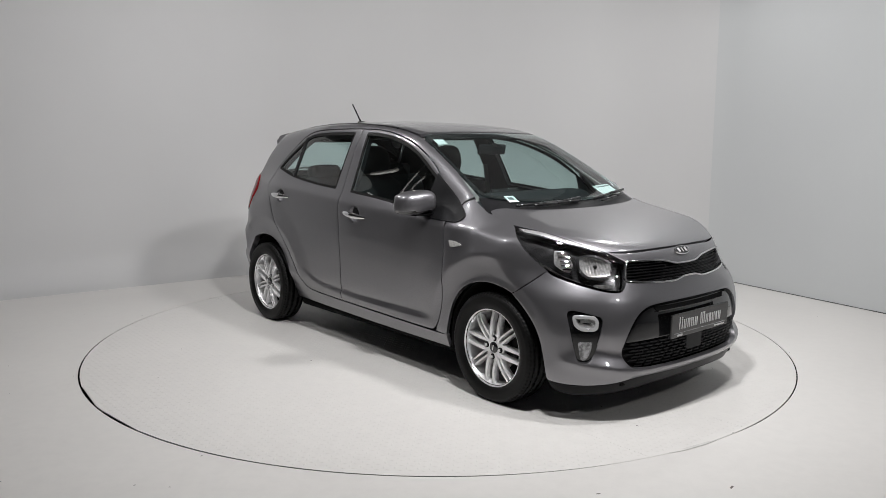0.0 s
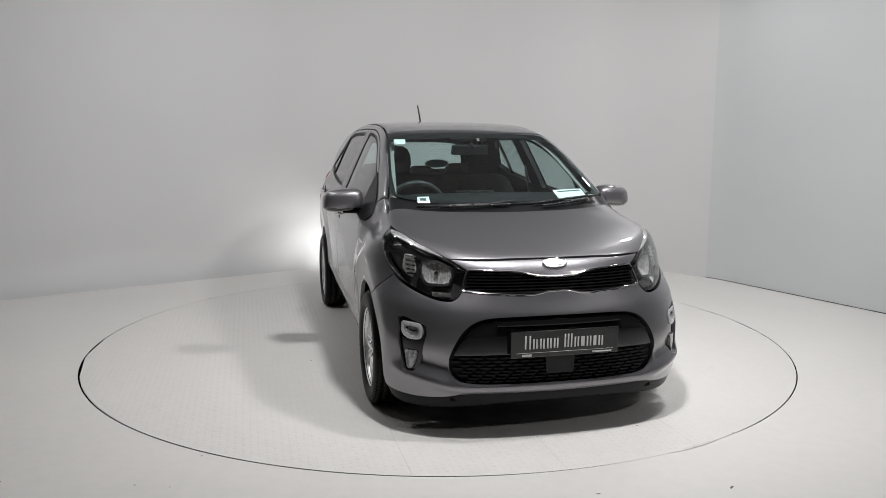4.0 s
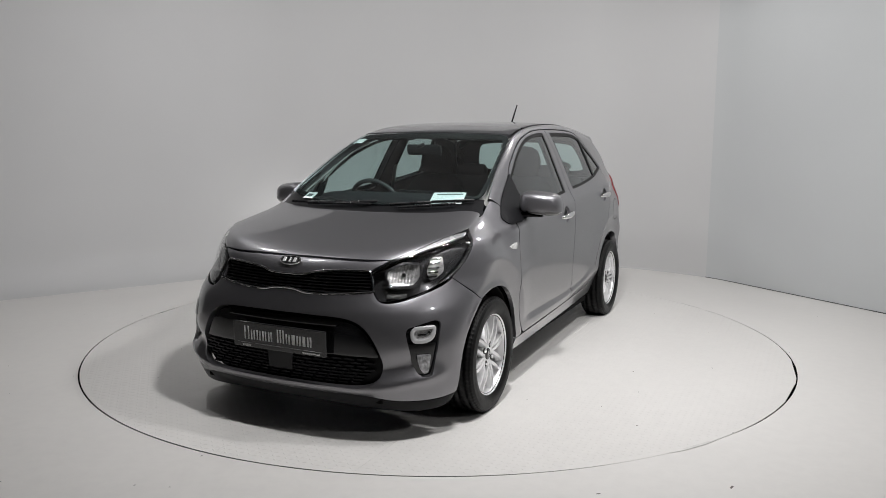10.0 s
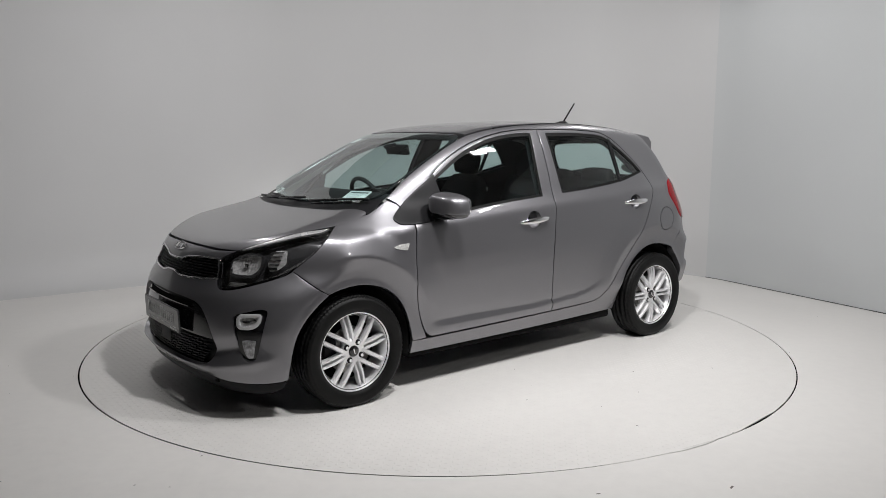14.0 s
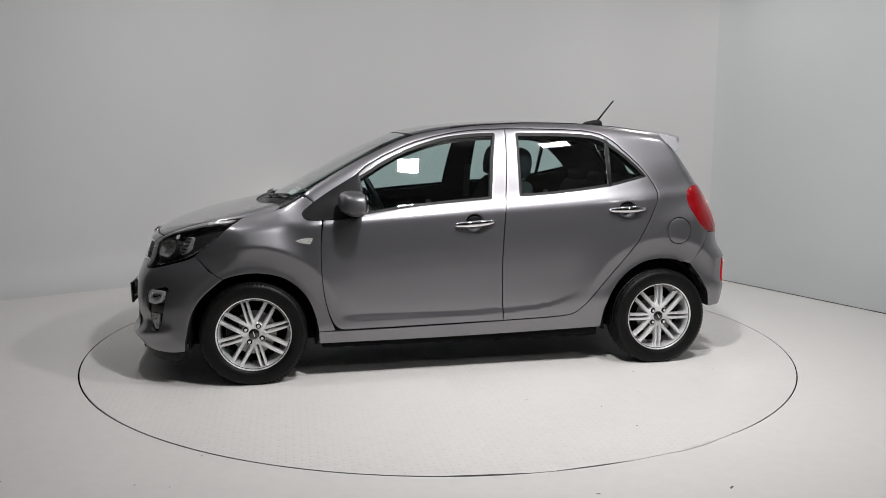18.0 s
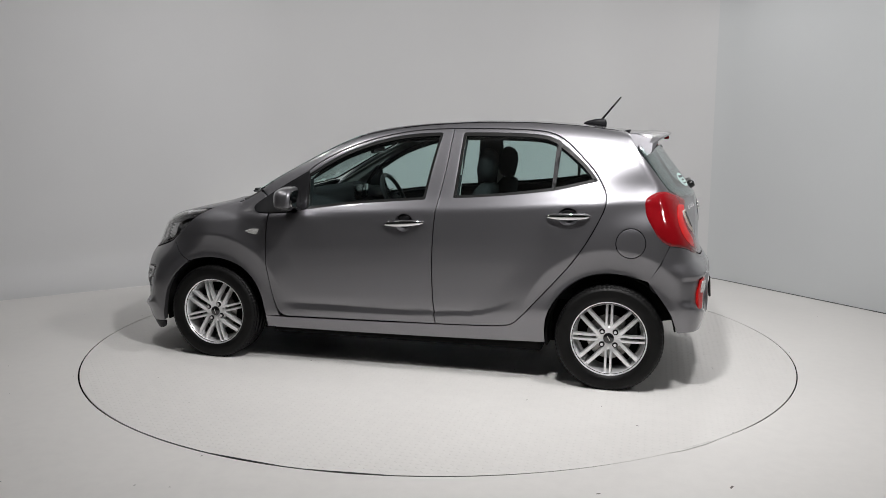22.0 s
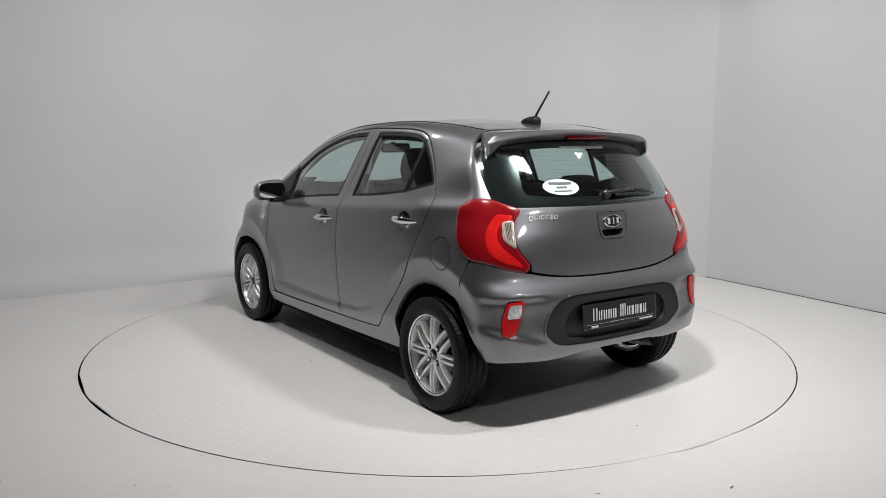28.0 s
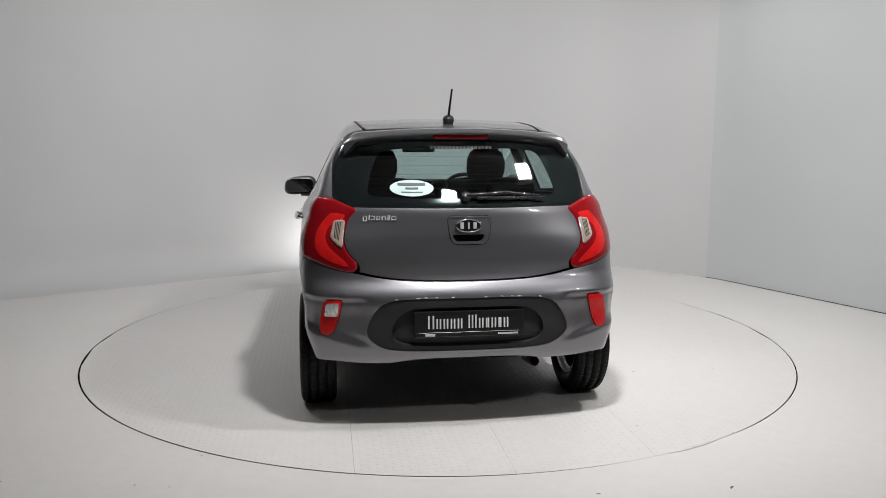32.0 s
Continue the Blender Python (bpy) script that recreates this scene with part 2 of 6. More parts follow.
    tagged(me, "light grey painted studio floor, faintly scuffed", "floor", kind="structure")
    # near-black sheet under the deck: the gap's shade put in as colour
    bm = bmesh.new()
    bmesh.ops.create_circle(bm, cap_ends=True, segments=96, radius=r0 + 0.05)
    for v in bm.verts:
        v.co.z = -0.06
    tagged(part("gap_shade_sheet", bm, M_GAP_SHADE, None, smooth=False), "near-black sheet under the deck, standing in for shade in the gap", "pit", kind="structure")
    # white tape that bridges stretches of the gap
    for a0, a1 in ((-63.5, -56.0), (14.5, 27.5), (141.5, 149.0)):
        vs, k = [], 24
        for i in range(k + 1):
            a = radians(a0 + (a1 - a0) * i / k)
            taper = 0.006 * min(1, 4 * min(i, k - i) / k) + 0.003
            for r, z in ((R_TABLE + 0.0035 - taper, 0.0015), (R_TABLE + 0.0035 - taper, 0.003), (R_TABLE + 0.0035 + taper, 0.003), (R_TABLE + 0.0035 + taper, 0.0015)):
                vs.append((r * math.cos(a), r * math.sin(a), z))
        tagged(mesh_object("floor_tape", vs, grid_faces(k + 1, 4, True), M_TAPE, smooth=False),
               "thin strip of white tape over the floor gap", "tape", "tape strips on the gap")
    # dust and chips on the floor
    rng = random.Random(7)
    vs, fs = [], []
    spots = [(0.62, -2.42, 0.010), (1.16, -2.36, 0.016), (-1.2, -2.35, 0.006), (0.95, -1.7, 0.008)] + [(rng.uniform(-3.0, 3.0), rng.uniform(-3.0, 1.2), rng.uniform(0.002, 0.006)) for _ in range(60)]
    for x, y, size in spots:
        a, b = rng.uniform(0, 3.14), len(vs)
        for k, (u, v, z) in enumerate(((-1, -0.3, 0.0005), (1, -0.25, 0.0005), (0.8, 0.3, 0.0005), (-0.9, 0.25, 0.0005), (0, 0, 0.0025))):
            vs.append((x + size * (u * math.cos(a) - v * math.sin(a)), y + size * (u * math.sin(a) + v * math.cos(a)), z))
        fs += [(b, b + 1, b + 4), (b + 1, b + 2, b + 4), (b + 2, b + 3, b + 4), (b + 3, b, b + 4)]
    tagged(mesh_object("floor_dust", vs, fs, M_DUST, smooth=False), "small dark chips and dust on the floor", "dust", kind="stuff")
    # flood panels and the one added fill panel on short stems under the ceiling
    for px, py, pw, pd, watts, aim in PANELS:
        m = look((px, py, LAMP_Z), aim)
        e = new("flood_or_fill_panel")
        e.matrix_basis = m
        tagged(e, "small white LED flood or fill panel on a ceiling stem", "flood light", "ceiling flood panels")
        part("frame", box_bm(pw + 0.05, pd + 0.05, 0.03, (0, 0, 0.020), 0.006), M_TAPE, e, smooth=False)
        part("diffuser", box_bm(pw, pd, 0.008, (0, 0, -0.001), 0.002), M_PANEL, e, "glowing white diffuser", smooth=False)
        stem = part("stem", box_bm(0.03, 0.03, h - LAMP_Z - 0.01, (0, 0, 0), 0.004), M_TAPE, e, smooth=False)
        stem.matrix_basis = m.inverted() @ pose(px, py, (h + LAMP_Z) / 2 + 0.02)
    m = look(LOW_FLOOD, LOW_AIM)
    e = new("floor_flood")
    e.matrix_basis = m
    tagged(e, "small LED flood standing on the floor by the wall", "flood light")
    part("frame", box_bm(0.20, 0.14, 0.03, (0, 0, 0.020), 0.006), M_SATIN, e, smooth=False)
    part("diffuser", box_bm(0.16, 0.10, 0.008, (0, 0, -0.001), 0.002), M_PANEL, e, "glowing white diffuser", smooth=False)
    for o in (-0.05, 0.05):
        leg = part("leg", box_bm(0.02, 0.02, 0.20, (0, 0, 0), 0.003), M_SATIN, e, smooth=False)
        leg.matrix_basis = m.inverted() @ pose(LOW_FLOOD.x + 0.04 + o * 0.5, LOW_FLOOD.y - 0.03 + o, 0.10)
    for x0, y0, x1, y1 in TUBES:
        e = new("tube_light")
        e.matrix_basis = pose((x0 + x1) / 2, (y0 + y1) / 2, TUBE_Z, 0, 0, math.degrees(math.atan2(y1 - y0, x1 - x0)))
        tagged(e, "slim white LED tube under the ceiling", "tube light", "LED tubes")
        L = math.hypot(x1 - x0, y1 - y0)
        part("housing", box_bm(L, 0.04, 0.03, (0, 0, -0.015), 0.005), M_TAPE, e, smooth=False)
        part("tube", box_bm(L - 0.02, 0.028, 0.02, (0, 0, -0.04), 0.008), M_TUBE, e, "glowing tube", smooth=False)
        for s in (-0.35, 0.35):
            part("hanger", box_bm(0.004, 0.004, h - TUBE_Z, (s * L, 0, (h - TUBE_Z) / 2), 0), M_STEEL, e, "thin hanging wire", smooth=False)


def turntable():
    """The round deck, in four plates with fine butt joints."""
    root = new("turntable")
    tagged(root, "round white-painted tread-plate turntable deck", "turntable")
    joints = (-0.64, 0.0, 0.66)
    edges = (-R_TABLE, *joints, R_TABLE)
    for y0, y1 in zip(edges, edges[1:]):
        g = 0.0005
        ys = np.linspace(y0 + g, y1 - g, 40)
        vs = []
        for z in (0.0, -0.005):
            for y in ys:
                x = math.sqrt(max(1e-6, R_TABLE ** 2 - y * y))
                for s in (-1, 1):
                    vs.append((s * x, y, z))
        n = len(ys) * 2
        fs = []
        for i in range(len(ys) - 1):
            a = i * 2
            fs.append((a, a + 1, a + 3, a + 2))
            fs.append((n + a, n + a + 2, n + a + 3, n + a + 1))
            for o in (0, 1):
                q = (a + o, a + 2 + o, n + a + 2 + o, n + a + o)
                fs.append(q if o == 0 else tuple(reversed(q)))
        fs.append((0, n, n + 1, 1))
        fs.append((n - 2, n - 1, 2 * n - 1, 2 * n - 2))
        mesh_object("deck_plate", vs, fs, M_DECK, root, smooth=False)
    # raised lozenges of the tread plate, set crosswise in turn
    pitch, grid = 0.034, int(R_TABLE / 0.034)
    ij = np.array([(i, j) for i in range(-grid, grid + 1) for j in range(-grid, grid + 1)])
    mid = ij * pitch + pitch / 2
    ok = np.hypot(mid[:, 0], mid[:, 1]) < R_TABLE - 0.03
    for y in joints:
        ok &= np.abs(mid[:, 1] - y) > 0.012
    ij, mid = ij[ok], mid[ok]
    ang = np.where((ij.sum(1) % 2) == 0, math.pi / 4, -math.pi / 4)
    ca, sa = np.cos(ang), np.sin(ang)
    shape = ((-0.0165, 0.0, 0.0002), (0.0, -0.0055, 0.0002), (0.0165, 0.0, 0.0002), (0.0, 0.0055, 0.0002), (-0.009, 0.0, 0.0020), (0.009, 0.0, 0.0020))
    vs = np.stack([np.stack([mid[:, 0] + u * ca - v * sa, mid[:, 1] + u * sa + v * ca, np.full(len(mid), z)], 1) for u, v, z in shape], 1).reshape(-1, 3)
    tri = np.array([(0, 1, 4), (1, 5, 4), (1, 2, 5), (2, 3, 5), (3, 4, 5), (3, 0, 4)])
    fs = (np.arange(len(mid))[:, None, None] * 6 + tri[None]).reshape(-1, 3)
    tagged(mesh_object("tread_relief", vs, fs, M_DECK, root, "raised white-painted tread lozenges"), kind="stuff")
    return root


studio()
turntable_deck = turntable()


# ---------- the car's outer form ----------
# Car space: x forward, y to its left, z up; the origin lies on the ground midway between the axles.
def curve(pts, sigma):
    """A smooth one-dimensional profile through a few design stations."""
    a = np.array(pts, float)
    a = a[np.argsort(a[:, 0])]
    lo, hi = a[0, 0] - 5 * sigma - 0.3, a[-1, 0] + 5 * sigma + 0.3
    n = 3000
    xs = np.linspace(lo, hi, n)
    s0 = (a[1, 1] - a[0, 1]) / (a[1, 0] - a[0, 0])
    s1 = (a[-1, 1] - a[-2, 1]) / (a[-1, 0] - a[-2, 0])
    ys = np.interp(xs, a[:, 0], a[:, 1])
    ys = np.where(xs < a[0, 0], a[0, 1] + s0 * (xs - a[0, 0]), ys)
    ys = np.where(xs > a[-1, 0], a[-1, 1] + s1 * (xs - a[-1, 0]), ys)
    step = xs[1] - xs[0]
    half = int(4 * sigma / step) + 1
    k = np.exp(-0.5 * (np.arange(-half, half + 1) * step / sigma) ** 2)
    ext = np.concatenate([ys[0] - (np.arange(half, 0, -1)) * step * s0, ys, ys[-1] + np.arange(1, half + 1) * step * s1])
    sm = np.convolve(ext, k / k.sum(), "valid")
    return lambda x: np.interp(x, xs, sm)


def smax(a, b, k):
    h = np.maximum(k - np.abs(a - b), 0) / k
    return np.maximum(a, b) + h * h * h * k / 6


def step01(x):
    x = np.clip(x, 0, 1)
    return x * x * (3 - 2 * x)


# profile along the middle of bonnet, windscreen and roof
TOP = curve([(2.1, 0.62), (1.90, 0.750), (1.80, 0.806), (1.62, 0.866), (1.44, 0.912), (1.26, 0.955), (1.13, 0.985), (1.03, 1.022), (0.85, 1.129),
             (0.65, 1.240), (0.46, 1.337), (0.31, 1.397), (0.12, 1.434), (-0.1, 1.455), (-0.4, 1.468), (-0.7, 1.464), (-1.0, 1.443),
             (-1.25, 1.412), (-1.5, 1.368), (-1.8, 1.30)], 0.045)
CROWN = curve([(2.0, 0.06), (1.5, 0.02), (1.1, 0.04), (0.7, 0.07), (0.2, 0.07), (-1.0, 0.07), (-1.5, 0.09)], 0.1)
NOSE = curve([(0.05, 1.79), (0.14, 1.86), (0.22, 1.902), (0.30, 1.908), (0.45, 1.905), (0.52, 1.899), (0.56, 1.889), (0.63, 1.860), (0.72, 1.835), (0.80, 1.803), (0.95, 1.655), (1.1, 1.45)], 0.03)
TAIL = curve([(0.10, 1.58), (0.24, 1.67), (0.34, 1.725), (0.45, 1.744), (0.55, 1.738), (0.60, 1.742), (0.63, 1.739), (0.66, 1.724), (0.71, 1.684), (0.78, 1.668), (0.90, 1.665), (1.02, 1.648), (1.045, 1.638),
              (1.10, 1.597), (1.16, 1.552), (1.22, 1.507), (1.32, 1.431), (1.40, 1.370), (1.5, 1.27)], 0.013)
PLAN = curve([(2.0, 0.72), (1.6, 0.778), (1.35, 0.789), (1.1, 0.787), (0.7, 0.780), (0.0, 0.782), (-0.7, 0.784), (-1.1, 0.784), (-1.4, 0.778), (-1.7, 0.755)], 0.12)
# inset of the flank from its widest line, by height below the shoulder crease
FLANK = curve([(-0.85, 0.11), (-0.72, 0.055), (-0.66, 0.034), (-0.61, 0.014), (-0.58, 0.008), (-0.52, 0.010), (-0.45, 0.009), (-0.38, 0.006), (-0.30, 0.002), (-0.20, 0.0), (-0.10, 0.003),
               (-0.03, 0.008), (0.0, 0.012), (0.02, 0.024), (0.05, 0.045), (0.09, 0.067), (0.20, 0.118), (0.35, 0.190), (0.50, 0.275), (0.62, 0.36)], 0.010)


def crease(x):
    return 0.937 - 0.066 * x


def flare(x, z, x0):
    """The wing swells towards the arch up to a ridge, then turns in to the lip."""
    r = np.hypot(x - x0, z - 0.285)
    swell = 0.012 * np.clip((0.64 - r) / 0.152, 0, 1) ** 1.4
    turn = 0.018 * (1 - (1 - np.clip((0.488 - r) / 0.125, 0, 1.0)) ** 2)
    lip = 0.006 * step01((0.372 - r) / 0.02)
    return (swell - turn + lip) * step01((z - 0.34) / 0.22)


DENT_LINE = curve([(0.9, 0.368), (0.0, 0.366), (-0.35, 0.374), (-0.50, 0.392), (-0.62, 0.430), (-0.74, 0.50)], 0.04)


def dent(x, z):
    """The long hollow above the sill on both doors, with a sharp lower edge."""
    d = z - DENT_LINE(x)
    deep = np.where(d < 0, step01((d + 0.014) / 0.014), np.exp(-np.maximum(d, 0) / 0.042))
    return 0.016 * deep * step01((0.74 - x) / 0.16) * step01((x + 0.70) / 0.34)


def side_width(x, z):
    s = z - crease(x)
    up = np.maximum(s, 0)
    rear = step01((-0.75 - x) / 0.75)
    arch = np.hypot(x - 1.2, z - 0.285)
    wing = 0.27 * np.clip(arch - 0.488, 0, 0.13) * step01((x - 0.86) / 0.20) * step01((1.75 - x) / 0.22) * step01((z - 0.55) / 0.15)
    return PLAN(x) - wing - FLANK(s) - 0.10 * rear * up - 0.03 * step01((x - 0.35) / 0.6) * step01(up / 0.15) - 0.036 * step01((-1.05 - x) / 0.35) * step01((s + 0.17) / 0.16) * step01((0.22 - s) / 0.2) - dent(x, z) + flare(x, z, 1.2) + flare(x, z, -1.2)


def body(p):
    """Below zero inside the car's outer form, above zero outside."""
    x, y, z = p[..., 0], np.abs(p[..., 1]), p[..., 2]
    flank = y - side_width(x, z)
    top = z - (TOP(x) - CROWN(x) * y * y)
    front = x - (NOSE(z) - (0.20 + 0.17 * step01((z - 0.58) / 0.15)) * y ** 2 - (1.25 - 0.28 * step01((0.62 - z) / 0.2)) * y ** 5.85)
    rear = -x - (TAIL(z) - (0.12 + 0.20 * step01((z - 0.78) / 0.30)) * y ** 2 - 3.2 * y ** 13)
    hood = step01((x - 0.7) / 0.5)
    f = smax(top, flank, 0.09 + 0.06 * hood)
    f = smax(f, front, 0.07)
    return smax(f, rear, 0.06)


def meet(o, d, near, far):
    """The points where rays leave the form."""
    a = np.full(len(o), float(near))
    b = np.full(len(o), float(far))
    for _ in range(30):
        m = (a + b) / 2
        inside = body(o + d * m[:, None]) < 0
        a = np.where(inside, m, a)
        b = np.where(inside, b, m)
    return o + d * ((a + b) / 2)[:, None]


def normals(p):
    e = 0.002
    n = np.stack([body(p + np.eye(3)[i] * e) - body(p - np.eye(3)[i] * e) for i in range(3)], -1)
    return n / np.linalg.norm(n, axis=-1)[..., None]


# ---------- panels cut out of the car's form along their shut lines ----------
from mathutils.geometry import delaunay_2d_cdt

FRONT_PIVOT, REAR_PIVOT = np.array([0.95, 0.0, 0.50]), np.array([-0.85, 0.0, 0.60])


class Around:
    """Round the car's long axis: (x, angle)."""
    @staticmethod
    def uv(p):
        return np.stack([p[:, 0], 0.75 * np.arctan2(p[:, 2] - 0.6, p[:, 1])], 1)

    @staticmethod
    def out(uv):
        a = uv[:, 1] / 0.75
        return meet(np.stack([uv[:, 0], 0 * a, 0 * a + 0.6], 1), np.stack([0 * a, np.cos(a), np.sin(a)], 1), 0.0, 1.3)


class Above:
    @staticmethod
    def uv(p):
        return p[:, :2].copy()

    @staticmethod
    def out(uv):
        o = np.stack([uv[:, 0], uv[:, 1], 0 * uv[:, 0] + 0.62], 1)
        return meet(o, np.tile([0.0, 0.0, 1.0], (len(o), 1)), 0.0, 1.2)


class Ball:
    """Outwards from a point inside the nose or the tail."""
    def __init__(self, pivot, sign):
        self.pivot, self.sign = pivot, sign

    def uv(self, p):
        d = p - self.pivot
        return 0.8 * np.stack([np.arctan2(d[:, 1], self.sign * d[:, 0]), np.arctan2(d[:, 2], np.hypot(d[:, 0], d[:, 1]))], 1)

    def out(self, uv):
        a, e = uv[:, 0] / 0.8, uv[:, 1] / 0.8
        d = np.stack([self.sign * np.cos(e) * np.cos(a), np.cos(e) * np.sin(a), np.sin(e)], 1)
        return meet(np.tile(self.pivot, (len(d), 1)), d, 0.0, 1.6)


NOSE_VIEW, TAIL_VIEW = Ball(FRONT_PIVOT, 1.0), Ball(REAR_PIVOT, -1.0)


def one(o, d, far=2.0):
    return meet(np.array([o], float), np.array([d], float), 0.0, far)[0]


# points of the form seen from the side, above, ahead and behind; r: the corner's rounding
def S(x, z, r=None):
    return (one((x, 0, z), (0, 1, 0)), r)


def T(x, y, r=None):
    return (one((x, y, 0.62), (0, 0, 1)), r)


def F(y, z, r=None):
    return (one((0.8, y, z), (1, 0, 0)), r)


def B(y, z, r=None):
    return (one((-0.8, y, z), (-1, 0, 0)), r)


def P(x, y, z, r=None):
    return (np.array([x, y, z], float), r)


def flip(pts):
    """The same line on the car's other side, run backwards."""
    return [(p * np.array([1, -1, 1]), r) for p, r in reversed(pts)]


def trace(pts, view, spacing):
    """A closed line in the view's plane with its corners rounded."""
    q = view.uv(np.array([p for p, r in pts]))
    n, out = len(q), []
    for i in range(n):
        a, b, c, r = q[i - 1], q[i], q[(i + 1) % n], pts[i][1]
        la, lc = np.linalg.norm(a - b), np.linalg.norm(c - b)
        d = min(la, lc) / 2 if r is None else min(r, la / 2, lc / 2)
        if d < 1e-5:
            out.append(b)
            continue
        da, dc = (la / 2, lc / 2) if r is None else (d, d)
        s, e = b + (a - b) / la * da, b + (c - b) / lc * dc
        k = max(2, int((da + dc) / spacing) + 1)
        for j in range(k + 1):
            t = j / k
            out.append(s * (1 - t) ** 2 + b * 2 * t * (1 - t) + e * t * t)
    dense = []
    for i in range(len(out)):
        a, b = out[i], out[(i + 1) % len(out)]
        L = np.linalg.norm(b - a)
        if L < 1e-5:
            continue
        k = max(1, int(round(L / spacing)))
        for j in range(k):
            dense.append(a + (b - a) * j / k)
    q = np.array(dense)
    area = np.sum(q[:, 0] * np.roll(q[:, 1], -1) - q[:, 1] * np.roll(q[:, 0], -1))
    return q if area > 0 else q[::-1]


def inward(loop, d):
    """Moves a closed counter-clockwise line inwards by d."""
    t = np.roll(loop, -1, 0) - np.roll(loop, 1, 0)
    t = t / np.maximum(np.linalg.norm(t, axis=1), 1e-9)[:, None]
    return loop + np.stack([-t[:, 1], t[:, 0]], 1) * d


def within(p, loop):
    a, b = loop, np.roll(loop, -1, 0)
    res = np.zeros(len(p), bool)
    for k in range(0, len(p), 2000):
        x, y = p[k:k + 2000, 0][:, None], p[k:k + 2000, 1][:, None]
        cross = (a[:, 1] > y) != (b[:, 1] > y)
        xi = a[:, 0] + (y - a[:, 1]) / np.where(np.abs(b[:, 1] - a[:, 1]) < 1e-12, 1e-12, b[:, 1] - a[:, 1]) * (b[:, 0] - a[:, 0])
        res[k:k + 2000] = (np.sum(cross & (x < xi), 1) % 2) == 1
    return res


def clear_of(p, pts, d):
    keep = np.ones(len(p), bool)
    for k in range(0, len(p), 2000):
        q = p[k:k + 2000]
        m = np.min((q[:, None, 0] - pts[None, :, 0]) ** 2 + (q[:, None, 1] - pts[None, :, 1]) ** 2, 1)
        keep[k:k + 2000] = m > d * d
    return keep


def sheet(view, pts, holes=(), spacing=0.014, gap=0.003, offset=0.0, thick=0.012, roll=0.0006, warp=None):
    """Vertices and faces of one panel: its skin on the form and its edges turned inwards."""
    loops = [inward(trace(pts, view, spacing), gap)] + [trace(h, view, spacing) for h in holes]
    ring = [inward(loops[0], 0.004)] + [inward(h, -0.004) for h in loops[1:]] if roll else []
    edge = np.concatenate(loops)
    lo, hi = loops[0].min(0), loops[0].max(0)
    gx = np.arange(lo[0], hi[0], spacing)
    gy = np.arange(lo[1], hi[1], spacing * 0.866)
    g = np.array([(x + (spacing / 2 if j % 2 else 0), y) for j, y in enumerate(gy) for x in gx])
    rings = np.concatenate(ring) if len(ring) else np.zeros((0, 2))
    if len(rings):
        ok = within(rings, loops[0]) & clear_of(rings, edge, 0.0025)
        for h in loops[1:]:
            ok &= ~within(rings, h)
        rings = rings[ok]
    solid = np.concatenate([edge, rings])
    ok = within(g, loops[0])
    for h in loops[1:]:
        ok &= ~within(g, h)
    g = g[ok]
    g = g[clear_of(g, solid, spacing * 0.55)]
    uv = np.concatenate([solid, g])
    es, base = [], 0
    for lp in loops:
        n = len(lp)
        es += [(base + i, base + (i + 1) % n) for i in range(n)]
        base += n
    res = delaunay_2d_cdt([Vector(p) for p in uv], es, [], 0, 1e-7)
    vs = np.array([tuple(v) for v in res[0]])
    tri = np.array([f for f in res[2] if len(f) == 3])
    mid = vs[tri].mean(1)
    ok = within(mid, loops[0])
    for h in loops[1:]:
        ok &= ~within(mid, h)
    tri = tri[ok]
    back = {}
    for i, src in enumerate(res[3]):
        for s in src:
            back[s] = i
    p3 = view.out(vs)
    nrm = normals(p3)
    p3 = p3 + nrm * offset
    if warp is not None:
        p3 = p3 + nrm * warp(p3)[:, None]
    if roll:
        idx = [back[i] for i in range(len(edge)) if i in back]
        p3[idx] -= nrm[idx] * roll
    fn = np.cross(p3[tri[:, 1]] - p3[tri[:, 0]], p3[tri[:, 2]] - p3[tri[:, 0]])
    bad = np.sum(fn * nrm[tri[:, 0]], 1) < 0
    tri[bad] = tri[bad][:, ::-1]
    verts, faces = [tuple(v) for v in p3], [tuple(t) for t in tri]
    if thick:
        base = 0
        for lp in loops:
            ids = [back[base + i] for i in range(len(lp)) if base + i in back]
            base += len(lp)
            k, n = len(verts), len(ids)
            verts += [tuple(p3[i]) for i in ids] + [tuple(p3[i] - nrm[i] * thick) for i in ids]
            for i in range(n):
                j = (i + 1) % n
                faces.append((k + i, k + n + i, k + n + j, k + j))
    return verts, faces


def panel(name, view, pts, mat, parent, label="", both=False, **how):
    """One panel of the car; both: its mirror image on the other side as well. Returns the objects."""
    v, f = sheet(view, pts, **how)
    made = [mesh_object(name, v, f, mat, parent, label)]
    if both:
        made.append(mesh_object(name, [(x, -y, z) for x, y, z in v], [tuple(reversed(q)) for q in f], mat, parent, label))
    return made


# ---------- the car ----------
car = new("car")
tagged(car, "small grey metallic five-door hatchback parked on the turntable", "car")

# shut lines shared by neighbouring panels, on the left flank
ROOF_EDGE = [T(0.10, 0.500), T(-0.10, 0.487), T(-0.5, 0.482), T(-1.0, 0.474)]
SCREEN_EDGE = [T(0.935, 0.615), T(0.77, 0.590), T(0.59, 0.563), T(0.43, 0.541), T(0.31, 0.515)]
DOOR_TOP_F = [S(0.625, 1.162), S(0.427, 1.272), S(0.263, 1.337), S(0.098, 1.378), S(-0.067, 1.404)]
B_LINE = [S(-0.276, 1.411, 0), S(-0.259, 1.178), S(-0.233, 1.015), S(-0.215, 0.865), S(-0.204, 0.639), S(-0.210, 0.439), S(-0.222, 0.299, 0)]
